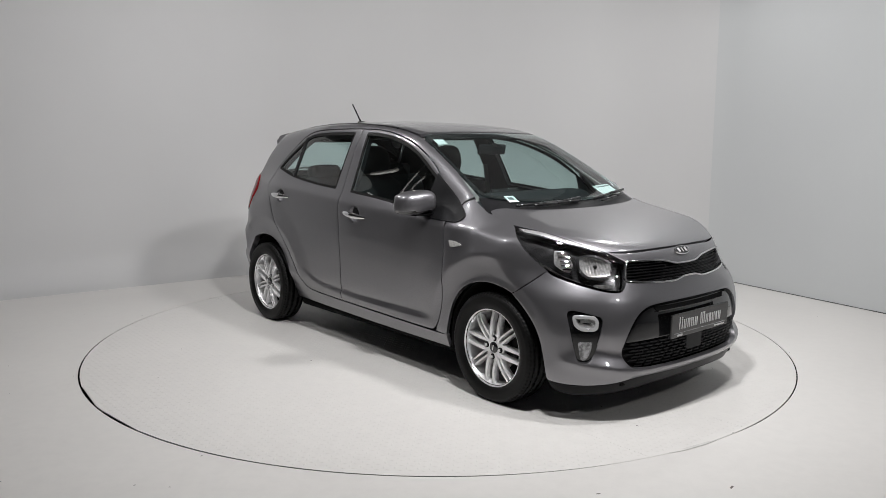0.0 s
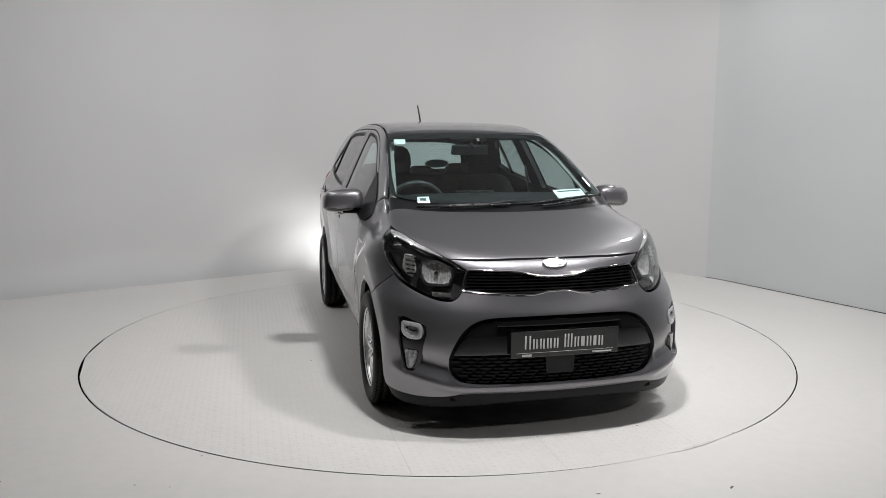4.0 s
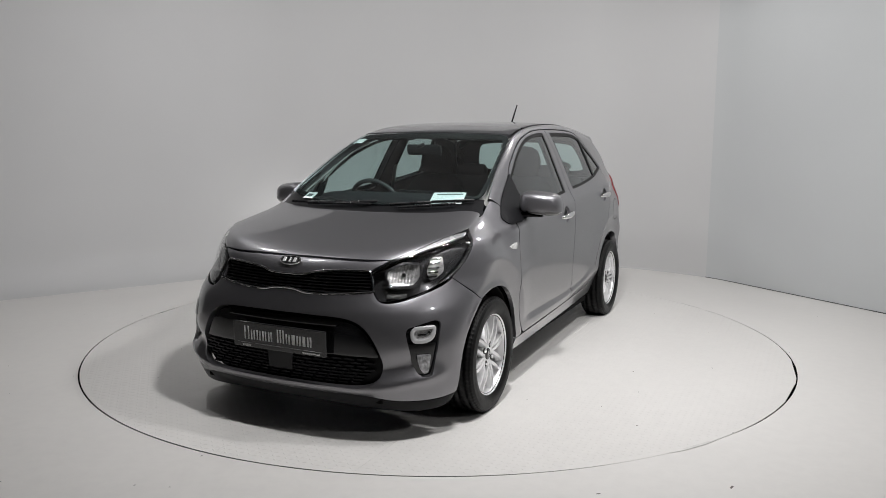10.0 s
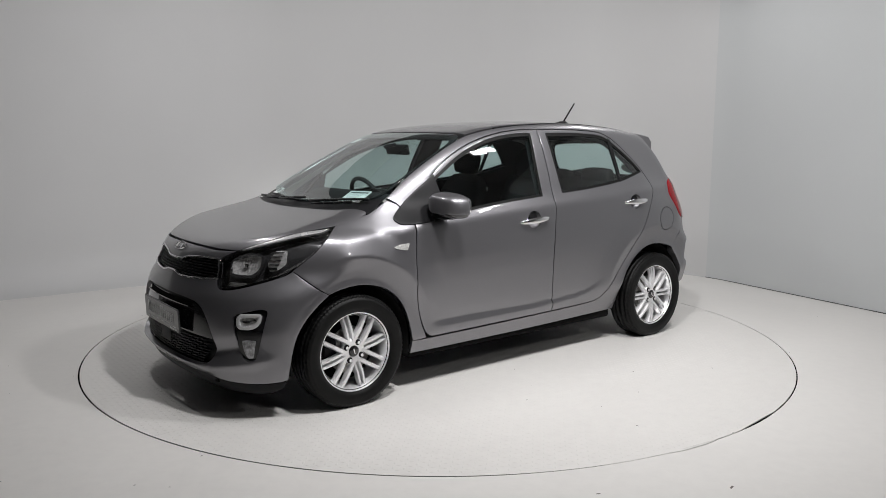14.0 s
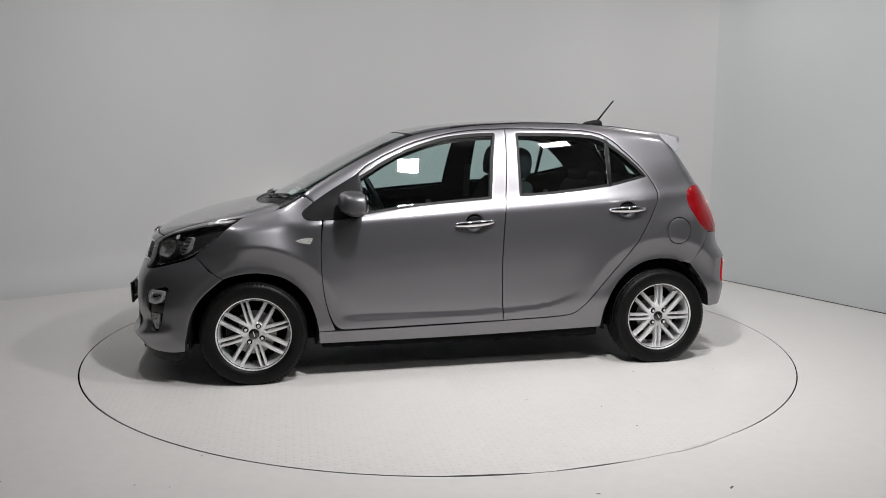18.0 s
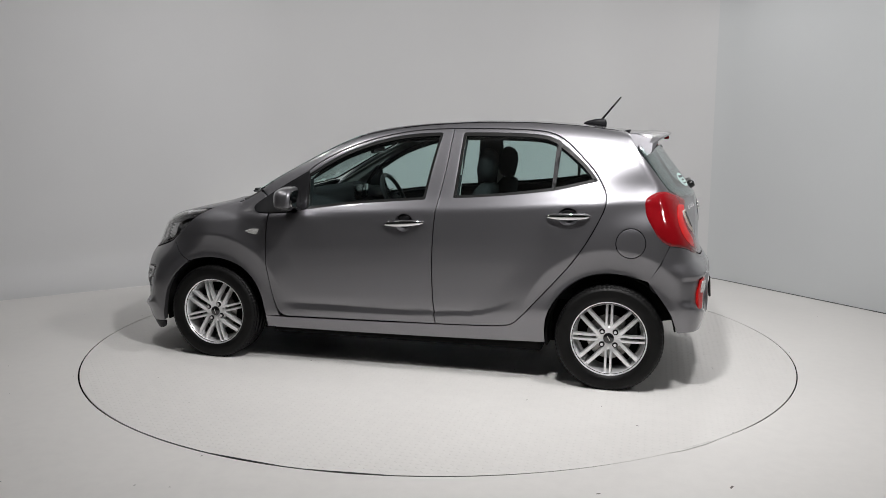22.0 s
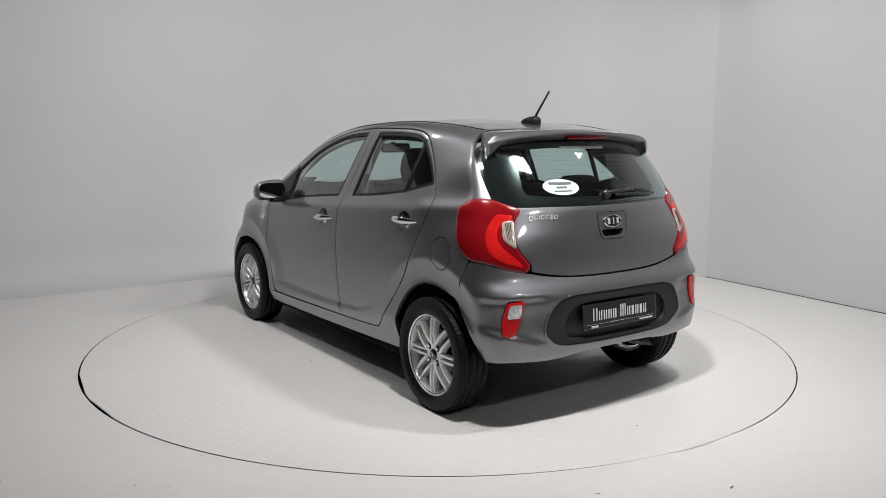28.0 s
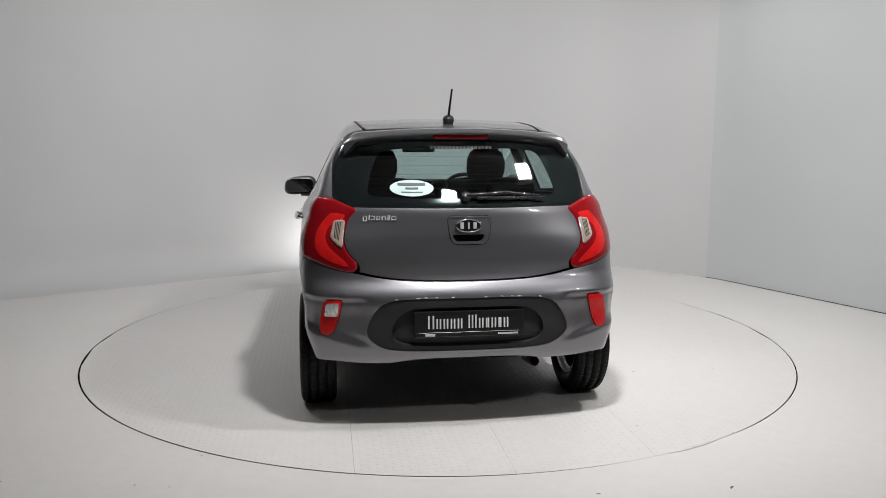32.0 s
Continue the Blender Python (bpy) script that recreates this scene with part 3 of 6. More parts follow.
DOOR_FRONT = [S(0.745, 0.287, 0.06), S(0.795, 0.390), S(0.823, 0.543), S(0.829, 0.704), S(0.826, 0.80), S(0.812, 0.905, 0)]
DOOR_REAR = [S(-0.56, 0.307), S(-0.66, 0.318), S(-0.717, 0.374), S(-0.871, 0.546), S(-1.029, 0.737), S(-1.120, 0.899), S(-1.180, 1.035),
             S(-1.119, 1.152), S(-1.045, 1.237), S(-0.915, 1.362), S(-0.80, 1.400), S(-0.564, 1.410)]
WIN_F = [S(0.610, 1.135, 0.01), S(0.426, 1.249), S(0.263, 1.318), S(0.098, 1.364), S(-0.067, 1.384), S(-0.214, 1.389, 0.015), S(-0.179, 1.210),
         S(-0.153, 1.010, 0.01), S(0.259, 0.979), S(0.585, 0.934, 0.01)]
WIN_R = [S(-0.335, 1.389, 0.012), S(-0.563, 1.390), S(-0.793, 1.381), S(-0.889, 1.351), S(-1.044, 1.222), S(-1.118, 1.130, 0.012), S(-1.034, 1.110),
         S(-0.869, 1.072), S(-0.545, 1.036), S(-0.316, 1.022, 0.01)]
SAIL = [S(0.574, 0.938, 0.004), S(0.66, 0.916), S(0.832, 0.905), S(0.905, 0.908, 0.03), S(0.932, 0.938, 0.03), S(0.904, 0.966), S(0.796, 1.047), S(0.600, 1.158, 0.004)]
ARCH_F = [(0.845, 0.212), (0.850, 0.315), (0.870, 0.405), (0.914, 0.500), (0.99, 0.578), (1.085, 0.617), (1.195, 0.631), (1.300, 0.616)]
LAMP_LOW = [P(1.246, 0.684, 0.925, 0.01), P(1.330, 0.725, 0.862), P(1.395, 0.732, 0.800), P(1.47, 0.715, 0.745), P(1.555, 0.683, 0.702), P(1.661, 0.623, 0.668),
            P(1.765, 0.532, 0.636, 0.05), P(1.797, 0.468, 0.636, 0.03), P(1.787, 0.432, 0.688)]
LAMP_TOP = [P(1.764, 0.406, 0.764, 0.01), P(1.689, 0.483, 0.815), P(1.611, 0.540, 0.846), P(1.524, 0.595, 0.874), P(1.401, 0.640, 0.906)]
TAIL_SIDE = [P(-1.500, 0.640, 1.086, 0.02), P(-1.420, 0.715, 1.083, 0.03), P(-1.380, 0.748, 1.050, 0.02), P(-1.390, 0.771, 0.965), P(-1.412, 0.773, 0.895), P(-1.445, 0.770, 0.835),
             P(-1.500, 0.757, 0.800)]
TAIL_BACK = [P(-1.568, 0.711, 0.795), P(-1.620, 0.630, 0.762), P(-1.642, 0.530, 0.742, 0.02), P(-1.640, 0.510, 0.775, 0.02), P(-1.622, 0.590, 0.862),
             P(-1.606, 0.592, 0.985), P(-1.588, 0.528, 1.042, 0.01)]

# flank swage and handle bowls stay in the form; each door has its window opening and the bowl behind its handle
def ring_on_side(x, z, rx, rz, n=14):
    return [S(x + rx * math.cos(2 * math.pi * i / n), z + rz * math.sin(2 * math.pi * i / n)) for i in range(n)]


BOWL_F, BOWL_R = ring_on_side(-0.040, 0.880, 0.056, 0.052), ring_on_side(-0.966, 0.942, 0.056, 0.048)
front_doors = panel("front_door", Around, DOOR_FRONT + DOOR_TOP_F + B_LINE, PAINT, car, "grey front door with a chrome handle", True, holes=(WIN_F, BOWL_F), thick=0.03)
rear_doors = panel("rear_door", Around, list(reversed(B_LINE)) + list(reversed(DOOR_REAR)), PAINT, car, "grey rear door with a chrome handle", True, holes=(WIN_R, BOWL_R), thick=0.03)

# body side: pillars, roof rail, rear quarter and sill in one pressing
arch_r = [S(1.2 * -1 + dx, z) for dx, z in ((-0.20, 0.600), (-0.09, 0.636), (0.026, 0.646), (0.14, 0.621), (0.249, 0.545), (0.327, 0.430), (0.352, 0.340))]
FUEL = ring_on_side(-1.299, 0.810, 0.080, 0.082, 20)
body_side = ([S(0.870, 1.010, 0), T(0.918, 0.632, 0)] + SCREEN_EDGE[1:] + ROOF_EDGE + [T(-1.245, 0.455, 0.01), P(-1.300, 0.590, 1.300), P(-1.396, 0.618, 1.197), P(-1.49, 0.645, 1.092, 0.01)]
             + TAIL_SIDE[1:-1] + [(TAIL_SIDE[-1][0], 0.0), S(-1.472, 0.735, 0), S(-1.422, 0.640, 0), S(-1.395, 0.607, 0)] + arch_r + [S(-0.848, 0.222, 0), S(-0.1, 0.208), S(0.60, 0.205), S(0.846, 0.208, 0), S(0.848, 0.287, 0)]
             + [S(0.745, 0.283, 0.03), S(0.3, 0.287), S(-0.222, 0.297), S(-0.45, 0.303)] + DOOR_REAR + [S(-0.276, 1.412)] + list(reversed(DOOR_TOP_F)) + [S(0.800, 0.930, 0)])
panel("body_side", Around, body_side, PAINT, car, "grey body side with sill, roof rail and rear quarter", holes=(FUEL,), thick=0.02)
v_side, f_side = sheet(Around, body_side, thick=0.02)
mesh_object("body_side", [(x, -y, z) for x, y, z in v_side], [tuple(reversed(q)) for q in f_side], PAINT, car, "grey body side with sill, roof rail and rear quarter")
panel("fuel_flap", Around, FUEL, PAINT, car, "round fuel filler flap", gap=0.0045)

# front wing
wing = ([S(*a) for a in ARCH_F] + [S(1.353, 0.598, 0), S(1.423, 0.641), P(1.505, 0.703, 0.722, 0)] + [P(1.46, 0.722, 0.757), P(1.395, 0.737, 0.806), P(1.330, 0.730, 0.868), P(1.246, 0.690, 0.931, 0)]
        + [P(1.20, 0.676, 0.944), P(1.12, 0.668, 0.965), T(1.035, 0.648, 0.01), T(0.92, 0.640, 0), S(0.872, 1.010, 0), S(0.815, 0.930, 0)] + list(reversed(DOOR_FRONT))[1:-1]
        + [S(0.752, 0.287, 0), S(0.80, 0.284, 0), S(0.845, 0.284, 0)])
panel("front_wing", Around, wing[2:] , PAINT, car, "grey front wing over the wheel", True, thick=0.02, gap=0.002)

# bonnet, scuttle, windscreen, roof
hood_l = [T(1.764, 0.0), T(1.755, 0.20), T(1.733, 0.36), T(1.688, 0.478, 0.02), T(1.611, 0.545), T(1.524, 0.598), T(1.401, 0.646), T(1.25, 0.668), T(1.12, 0.660), T(1.035, 0.640, 0.02),
          T(1.115, 0.50), T(1.160, 0.34), T(1.185, 0.15), T(1.192, 0.0)]
panel("bonnet", Above, hood_l + flip(hood_l[1:-1]), PAINT, car, "smooth grey bonnet", thick=0.02)
scut = [T(1.20, 0.0), T(1.19, 0.17), T(1.165, 0.35), T(1.12, 0.51), T(1.03, 0.65, 0.0), T(0.93, 0.62, 0.0), T(1.00, 0.50), T(1.06, 0.30), T(1.075, 0.0)]
panel("scuttle", Above, scut + flip(scut[1:-1]), M_SATIN, car, "black plastic scuttle under the windscreen", offset=-0.012, gap=0)
screen = [T(1.085, 0.0), T(1.075, 0.20), T(1.045, 0.38), T(0.995, 0.53)] + SCREEN_EDGE + [T(0.318, 0.40), T(0.328, 0.2), T(0.330, 0.0)]
screen_c = [T(1.055, 0.0), T(1.045, 0.20), T(1.010, 0.39), T(0.935, 0.580, 0.02), T(0.77, 0.573), T(0.59, 0.547), T(0.43, 0.525), T(0.385, 0.500, 0.04), T(0.40, 0.2), T(0.400, 0.0)]
panel("windscreen", Above, screen + flip(screen[1:-1]), M_GLASS, car, "green-tinted windscreen with a black printed border", gap=0.003, thick=0.004, spacing=0.02)
panel("windscreen_border", Above, screen + flip(screen[1:-1]), M_BLACK, car, "black printed border of the windscreen", gap=0.001, offset=-0.005, holes=(screen_c + flip(screen_c[1:-1]),), roll=0, thick=0.003, spacing=0.02)
roof = [T(0.322, 0.0), T(0.320, 0.20), T(0.305, 0.42), T(0.285, 0.507, 0.01)] + ROOF_EDGE + [T(-1.23, 0.452, 0.01), T(-1.243, 0.3), T(-1.262, 0.0)]
roof = [(p - np.array([0, 0.005, 0]) if 0.4 < p[1] and p[0] < 0.2 else p, r) for p, r in roof]
panel("roof", Above, roof + flip(roof[1:-1]), PAINT, car, "smooth grey roof", thick=0.02, spacing=0.018)
panel("headlining", Above, roof + flip(roof[1:-1]), M_LINER, car, "pale grey headlining", thick=0.004, spacing=0.05, offset=-0.035, gap=0.0, roll=0)
ditch = [T(0.05, 0.498, 0), T(-0.1, 0.490), T(-0.5, 0.485), T(-1.0, 0.477), T(-1.20, 0.462, 0), T(-1.20, 0.452, 0), T(-1.0, 0.467), T(-0.5, 0.475), T(-0.1, 0.480), T(0.05, 0.488, 0)]
panel("roof_strip", Above, ditch, M_SATIN, car, "black rubber roof ditch strip", True, offset=0.002, gap=0, roll=0, thick=0.006)

# side glass, seals and the black corner pieces by the mirrors
panel("side_window", Around, WIN_F, M_GLASS, car, "green-tinted front door glass", True, gap=-0.004, offset=-0.007, thick=0.003, spacing=0.03, roll=0)
panel("side_window", Around, WIN_R, M_GLASS, car, "green-tinted rear door glass", True, gap=-0.004, offset=-0.007, thick=0.003, spacing=0.03, roll=0)


def inset(view, pts, d):
    """The same closed line moved inwards, as points on the form."""
    lp = inward(trace(pts, view, 0.03), d)
    return [(p, 0.0) for p in view.out(lp)]


for win in (WIN_F, WIN_R):
    panel("window_seal", Around, win, M_RUBBER, car, "black rubber window seal", True, gap=-0.002, offset=-0.003, thick=0.01, holes=(inset(Around, win, 0.016),), roll=0)
panel("window_divider", Around, [S(-0.880, 1.366, 0), S(-0.906, 1.352, 0), S(-0.886, 1.076, 0), S(-0.866, 1.072, 0)], M_SATIN, car, "black upright bar between door glass and quarter light", True, offset=0.0, gap=0, roll=0, thick=0.015)
panel("mirror_sail", Around, SAIL, M_SATIN, car, "black triangular corner piece at the mirror", True, offset=0.007, gap=0, thick=0.014)

# nose: bumper with its openings
UP_GRILLE = [F(0.0, 0.734), F(0.10, 0.735), F(0.155, 0.755), F(0.28, 0.763), F(0.400, 0.764, 0.01), F(0.415, 0.735), F(0.435, 0.678, 0.01), F(0.30, 0.666), F(0.165, 0.660), F(0.105, 0.661), F(0.06, 0.675), F(0.0, 0.676)]
LOW_GRILLE = [F(0.0, 0.569), F(0.25, 0.567), F(0.37, 0.560), F(0.445, 0.515), F(0.500, 0.420), F(0.520, 0.345), F(0.490, 0.280), F(0.42, 0.258), F(0.2, 0.256), F(0.0, 0.257)]
FOG = [P(1.640, 0.708, 0.544, 0.015), P(1.668, 0.686, 0.552, 0.015), P(1.770, 0.598, 0.523, 0.02), P(1.778, 0.600, 0.483), P(1.757, 0.638, 0.328), P(1.737, 0.657, 0.304, 0.015), P(1.702, 0.689, 0.304, 0.015), P(1.684, 0.702, 0.38)]
up_g, low_g = UP_GRILLE + flip(UP_GRILLE[1:-1]), LOW_GRILLE + flip(LOW_GRILLE[1:-1])
nose_l = ([F(0.0, 0.810), F(0.20, 0.808), F(0.36, 0.802), P(1.690, 0.474, 0.810, 0.01), P(1.755, 0.408, 0.768, 0.01)] + [P(1.780, 0.428, 0.690), P(1.790, 0.466, 0.630, 0.03), P(1.758, 0.540, 0.629)]
          + [P(1.655, 0.630, 0.662), P(1.55, 0.692, 0.697), P(1.508, 0.706, 0.720, 0)] + [S(1.4235, 0.640), S(1.3535, 0.597, 0)]
          + [S(1.400, 0.564), S(1.476, 0.494), S(1.530, 0.408), S(1.555, 0.300), S(1.565, 0.200, 0.01), P(1.689, 0.660, 0.190), P(1.800, 0.520, 0.197), F(0.43, 0.222), F(0.25, 0.220), F(0.0, 0.218)])


def chin(p):
    """Sculpting of the front bumper: a ridge that runs out from the lower corners and a hollow above it."""
    y, z = np.abs(p[:, 1]), p[:, 2]
    ridge = 0.255 + 0.22 * np.clip(y - 0.48, 0, 1)
    out = 0.020 * np.where(z > ridge, np.exp(-np.abs((z - ridge) / 0.026) ** 1.3), np.exp(-np.abs((z - ridge) / 0.030) ** 2))
    hollow = -0.020 * np.exp(-((z - ridge - 0.075) / 0.045) ** 2) * step01((y - 0.47) / 0.06) * step01((0.70 - y) / 0.06)
    return (out + hollow) * step01((p[:, 0] - 1.60) / 0.12)


panel("front_bumper", NOSE_VIEW, nose_l + flip(nose_l[1:-1]), PAINT, car, "grey front bumper with a wide lower opening", thick=0.03, gap=0.0008, warp=chin, holes=(up_g, low_g, FOG, flip(FOG)), spacing=0.012)
lip_l = [F(0.0, 0.216), F(0.25, 0.217), F(0.43, 0.217), P(1.80, 0.520, 0.192), P(1.689, 0.660, 0.185), S(1.565, 0.195, 0), S(1.580, 0.150, 0.02), P(1.66, 0.655, 0.130), F(0.46, 0.140), F(0.25, 0.160), F(0.0, 0.163)]
panel("front_lip", NOSE_VIEW, lip_l + flip(lip_l[1:-1]), M_SATIN, car, "black plastic lower lip", gap=0.001, offset=-0.004)
panel("grille", NOSE_VIEW, up_g, M_SATIN, car, "black slatted upper grille in a chrome frame", gap=-0.004, offset=-0.03, thick=0.0, roll=0)
panel("grille_frame", NOSE_VIEW, inset(NOSE_VIEW, up_g, -0.006), M_CHROME, car, "bright chrome grille frame", gap=0, offset=0.004, thick=0.02, holes=(inset(NOSE_VIEW, up_g, 0.001),), roll=0.002, spacing=0.008)
panel("lower_grille", NOSE_VIEW, low_g, M_SATIN, car, "gloss black lower grille panel", gap=-0.006, offset=-0.035, thick=0.0, roll=0)
up_in = [F(-0.497, 0.392, 0.01), F(-0.44, 0.500), F(-0.36, 0.548), F(-0.25, 0.556), F(0.25, 0.556), F(0.36, 0.548), F(0.44, 0.500), F(0.497, 0.392, 0.01)]
panel("grille_blank", NOSE_VIEW, up_in, M_BLACK, car, "smooth gloss black panel behind the number plate", gap=0, offset=-0.014, thick=0.02)
slot = [F(-0.32, 0.552, 0.01), F(0.32, 0.552, 0.01), F(0.29, 0.524, 0.01), F(-0.29, 0.524, 0.01)]
panel("grille_slot", NOSE_VIEW, slot, M_MATT, car, "dark air slot", gap=0, offset=-0.011, thick=0.01)
panel("radar_cover", NOSE_VIEW, [F(-0.070, 0.388, 0), F(0.070, 0.388, 0), F(0.066, 0.300, 0.006), F(-0.066, 0.300, 0.006)], M_GREYPL, car, "plain dark grey square cover", gap=0, offset=-0.012, thick=0.02)
panel("fog_bezel", NOSE_VIEW, FOG, M_BLACK, car, "gloss black fog lamp surround", True, gap=-0.003, offset=-0.014, thick=0.0, roll=0)
FOG_RING = [P(1.664, 0.697, 0.532, 0.02), P(1.746, 0.624, 0.530, 0.02), P(1.763, 0.613, 0.506, 0.02), P(1.764, 0.622, 0.458, 0.02), P(1.717, 0.672, 0.454, 0.02), P(1.682, 0.697, 0.474, 0.02)]
panel("fog_lamp_ring", NOSE_VIEW, FOG_RING, M_BROW, car, "silver ring round the fog lamp", True, gap=0, offset=0.003, thick=0.014, holes=(inset(NOSE_VIEW, FOG_RING, 0.013),), roll=0.002, spacing=0.006)
panel("fog_lamp", NOSE_VIEW, inset(NOSE_VIEW, FOG_RING, 0.011), M_LENSW, car, "round clear fog lamp", True, gap=0, offset=-0.008, thick=0.0, spacing=0.008, roll=0)
panel("fog_lens", NOSE_VIEW, inset(NOSE_VIEW, FOG_RING, 0.027), M_BLACK, car, "dark round fog lamp lens", True, gap=0, offset=-0.002, thick=0.006, spacing=0.006)
RUN = [P(1.700, 0.689, 0.402, 0.006), P(1.751, 0.641, 0.404, 0.006), P(1.745, 0.648, 0.350), P(1.729, 0.664, 0.314, 0.01), P(1.711, 0.681, 0.316, 0.01)]
panel("running_lamp", NOSE_VIEW, RUN, M_LENSD, car, "clear daytime running lamp", True, gap=0, offset=-0.004, thick=0.01, spacing=0.008)

# headlamps
LAMP = LAMP_LOW + LAMP_TOP
panel("headlamp_lens", NOSE_VIEW, LAMP, M_CLEAR, car, "clear swept-back headlamp lens", True, gap=0.004, offset=0.002, thick=0.0, spacing=0.014, roll=0.004)
panel("headlamp_seal", NOSE_VIEW, LAMP, M_BLACK, car, "black rim of the headlamp", True, gap=0.003, offset=-0.002, thick=0.03, holes=(inset(NOSE_VIEW, LAMP, 0.003),), roll=0)
panel("headlamp_housing", NOSE_VIEW, LAMP, M_BEZEL, car, "dark chromed headlamp housing", True, gap=0.004, offset=-0.055, thick=0.0, roll=0)

# tail: tailgate, rear glass, bumper, lamps
glass_b = [B(0.0, 1.045), B(0.30, 1.045), B(0.500, 1.047), P(-1.570, 0.545, 1.050, 0.01), P(-1.49, 0.638, 1.098), P(-1.396, 0.611, 1.197), P(-1.308, 0.578, 1.297, 0.02), B(0.45, 1.335), B(0.25, 1.350), B(0.0, 1.356)]
glass_c = [B(0.0, 1.085), B(0.38, 1.088), B(0.46, 1.095, 0.03), B(0.44, 1.2), B(0.395, 1.300, 0.04), B(0.25, 1.318), B(0.0, 1.325)]
panel("rear_window", TAIL_VIEW, glass_b + flip(glass_b[1:-1]), M_GLASS, car, "dark tinted tailgate glass with heating lines", gap=0.003, thick=0.004, spacing=0.02)
panel("rear_window_border", TAIL_VIEW, glass_b + flip(glass_b[1:-1]), M_BLACK, car, "black printed border of the rear glass", gap=-0.010, offset=-0.005, holes=(glass_c + flip(glass_c[1:-1]),), roll=0, thick=0.003, spacing=0.02)
HANDLE_PIT = [B(-0.086, 0.915, 0.012), B(0.072, 0.915, 0.012), B(0.056, 0.883, 0.015), B(-0.070, 0.883, 0.015)]
gate = [B(0.0, 1.041), B(0.30, 1.041), B(0.520, 1.040, 0)] + [P(-1.603, 0.585, 0.985), P(-1.620, 0.583, 0.862), P(-1.638, 0.503, 0.775, 0.02), P(-1.644, 0.505, 0.742, 0)] + [B(0.42, 0.722), B(0.30, 0.708), B(0.15, 0.703), B(0.0, 0.702)]
panel("tailgate", TAIL_VIEW, gate + flip(gate[1:-1]), PAINT, car, "grey tailgate with a badge and a handle recess", thick=0.02, holes=(HANDLE_PIT,))
panel("handle_recess", TAIL_VIEW, HANDLE_PIT, M_MATT, car, "black tailgate handle recess", gap=-0.003, offset=-0.025, thick=0.0, roll=0)
HANDLE_RIM = [B(-0.115, 1.000, 0.02), B(0.092, 1.000, 0.02), B(0.084, 0.905), B(0.064, 0.870, 0.03), B(-0.088, 0.870, 0.03), B(-0.106, 0.905)]
panel("handle_seam", TAIL_VIEW, inset(TAIL_VIEW, HANDLE_RIM, -0.003), M_MATT, car, "dark seam round the tailgate handle plate", gap=0, offset=0.0012, thick=0.003, holes=(inset(TAIL_VIEW, HANDLE_RIM, 0.0015),), roll=0, spacing=0.008)
panel("handle_surround", TAIL_VIEW, HANDLE_RIM, PAINT, car, "raised surround of the tailgate handle", gap=0, offset=0.0035, thick=0.004, holes=(inset(TAIL_VIEW, HANDLE_RIM, 0.006),), roll=0.001, spacing=0.008)
INSET = [B(0.0, 0.630), B(0.20, 0.630), B(0.36, 0.626), B(0.435, 0.588), B(0.485, 0.485), B(0.460, 0.428), B(0.38, 0.380), B(0.2, 0.375), B(0.0, 0.374)]
inset_b = INSET + flip(INSET[1:-1])
RFOG = [P(-1.664, 0.663, 0.620, 0.015), P(-1.690, 0.578, 0.624, 0.015), P(-1.688, 0.600, 0.535), P(-1.684, 0.634, 0.458, 0.015), P(-1.655, 0.686, 0.456, 0.015), P(-1.648, 0.690, 0.53)]
tail_l = ([B(0.0, 0.698), B(0.15, 0.699), B(0.30, 0.704), B(0.43, 0.719), P(-1.646, 0.513, 0.737, 0.01)] + [P(-1.624, 0.632, 0.756), P(-1.570, 0.713, 0.790), P(-1.500, 0.760, 0.797, 0)]
          + [S(-1.4690, 0.737, 0), S(-1.4185, 0.642, 0), S(-1.3915, 0.609, 0), S(-1.480, 0.492), S(-1.535, 0.386), S(-1.555, 0.320, 0.01), P(-1.600, 0.718, 0.330), P(-1.66, 0.640, 0.338), P(-1.685, 0.499, 0.318), B(0.36, 0.318), B(0.26, 0.338), B(0.0, 0.340)])


def haunch(p):
    """Sculpting of the rear bumper: a hollow that narrows from each corner lamp towards the plate recess."""
    y, z = np.abs(p[:, 1]), p[:, 2]
    low = 0.395 + 0.30 * np.clip(y - 0.48, 0, 1)
    return -0.014 * step01((z - low) / 0.03) * step01((0.634 - z) / 0.014) * step01((y - 0.43) / 0.10) * step01((-1.55 - p[:, 0]) / 0.05)


panel("rear_bumper", TAIL_VIEW, tail_l + flip(tail_l[1:-1]), PAINT, car, "grey rear bumper with a dark plate recess", thick=0.04, gap=0.001, holes=(inset_b, RFOG, flip(RFOG)), spacing=0.012, warp=haunch)
RIM = inset(TAIL_VIEW, inset_b, -0.004)
panel("surround_rim", TAIL_VIEW, RIM, PAINT, car, "grey rim round the plate recess", gap=0, offset=0.004, thick=0.012, holes=(inset(TAIL_VIEW, inset_b, 0.002),), roll=0.002, spacing=0.010)
INNER = [B(0.0, 0.585), B(0.20, 0.584), B(0.30, 0.572), B(0.355, 0.515), B(0.362, 0.455), B(0.325, 0.410), B(0.2, 0.400), B(0.0, 0.400)]
inner_b = INNER + flip(INNER[1:-1])
panel("plate_surround", TAIL_VIEW, inset_b, M_GREYPL, car, "dark grey grained plastic plate surround", gap=0.002, offset=-0.003, thick=0.02, holes=(inner_b,))
panel("plate_recess", TAIL_VIEW, inner_b, M_GREYPL, car, "dark grey recess behind the rear plate", gap=-0.004, offset=-0.025, thick=0.0, roll=0)
panel("rear_fog_lamp", TAIL_VIEW, RFOG, M_RED2, car, "red rear bumper lamp", True, gap=0.001, offset=-0.004, thick=0.02, spacing=0.01)
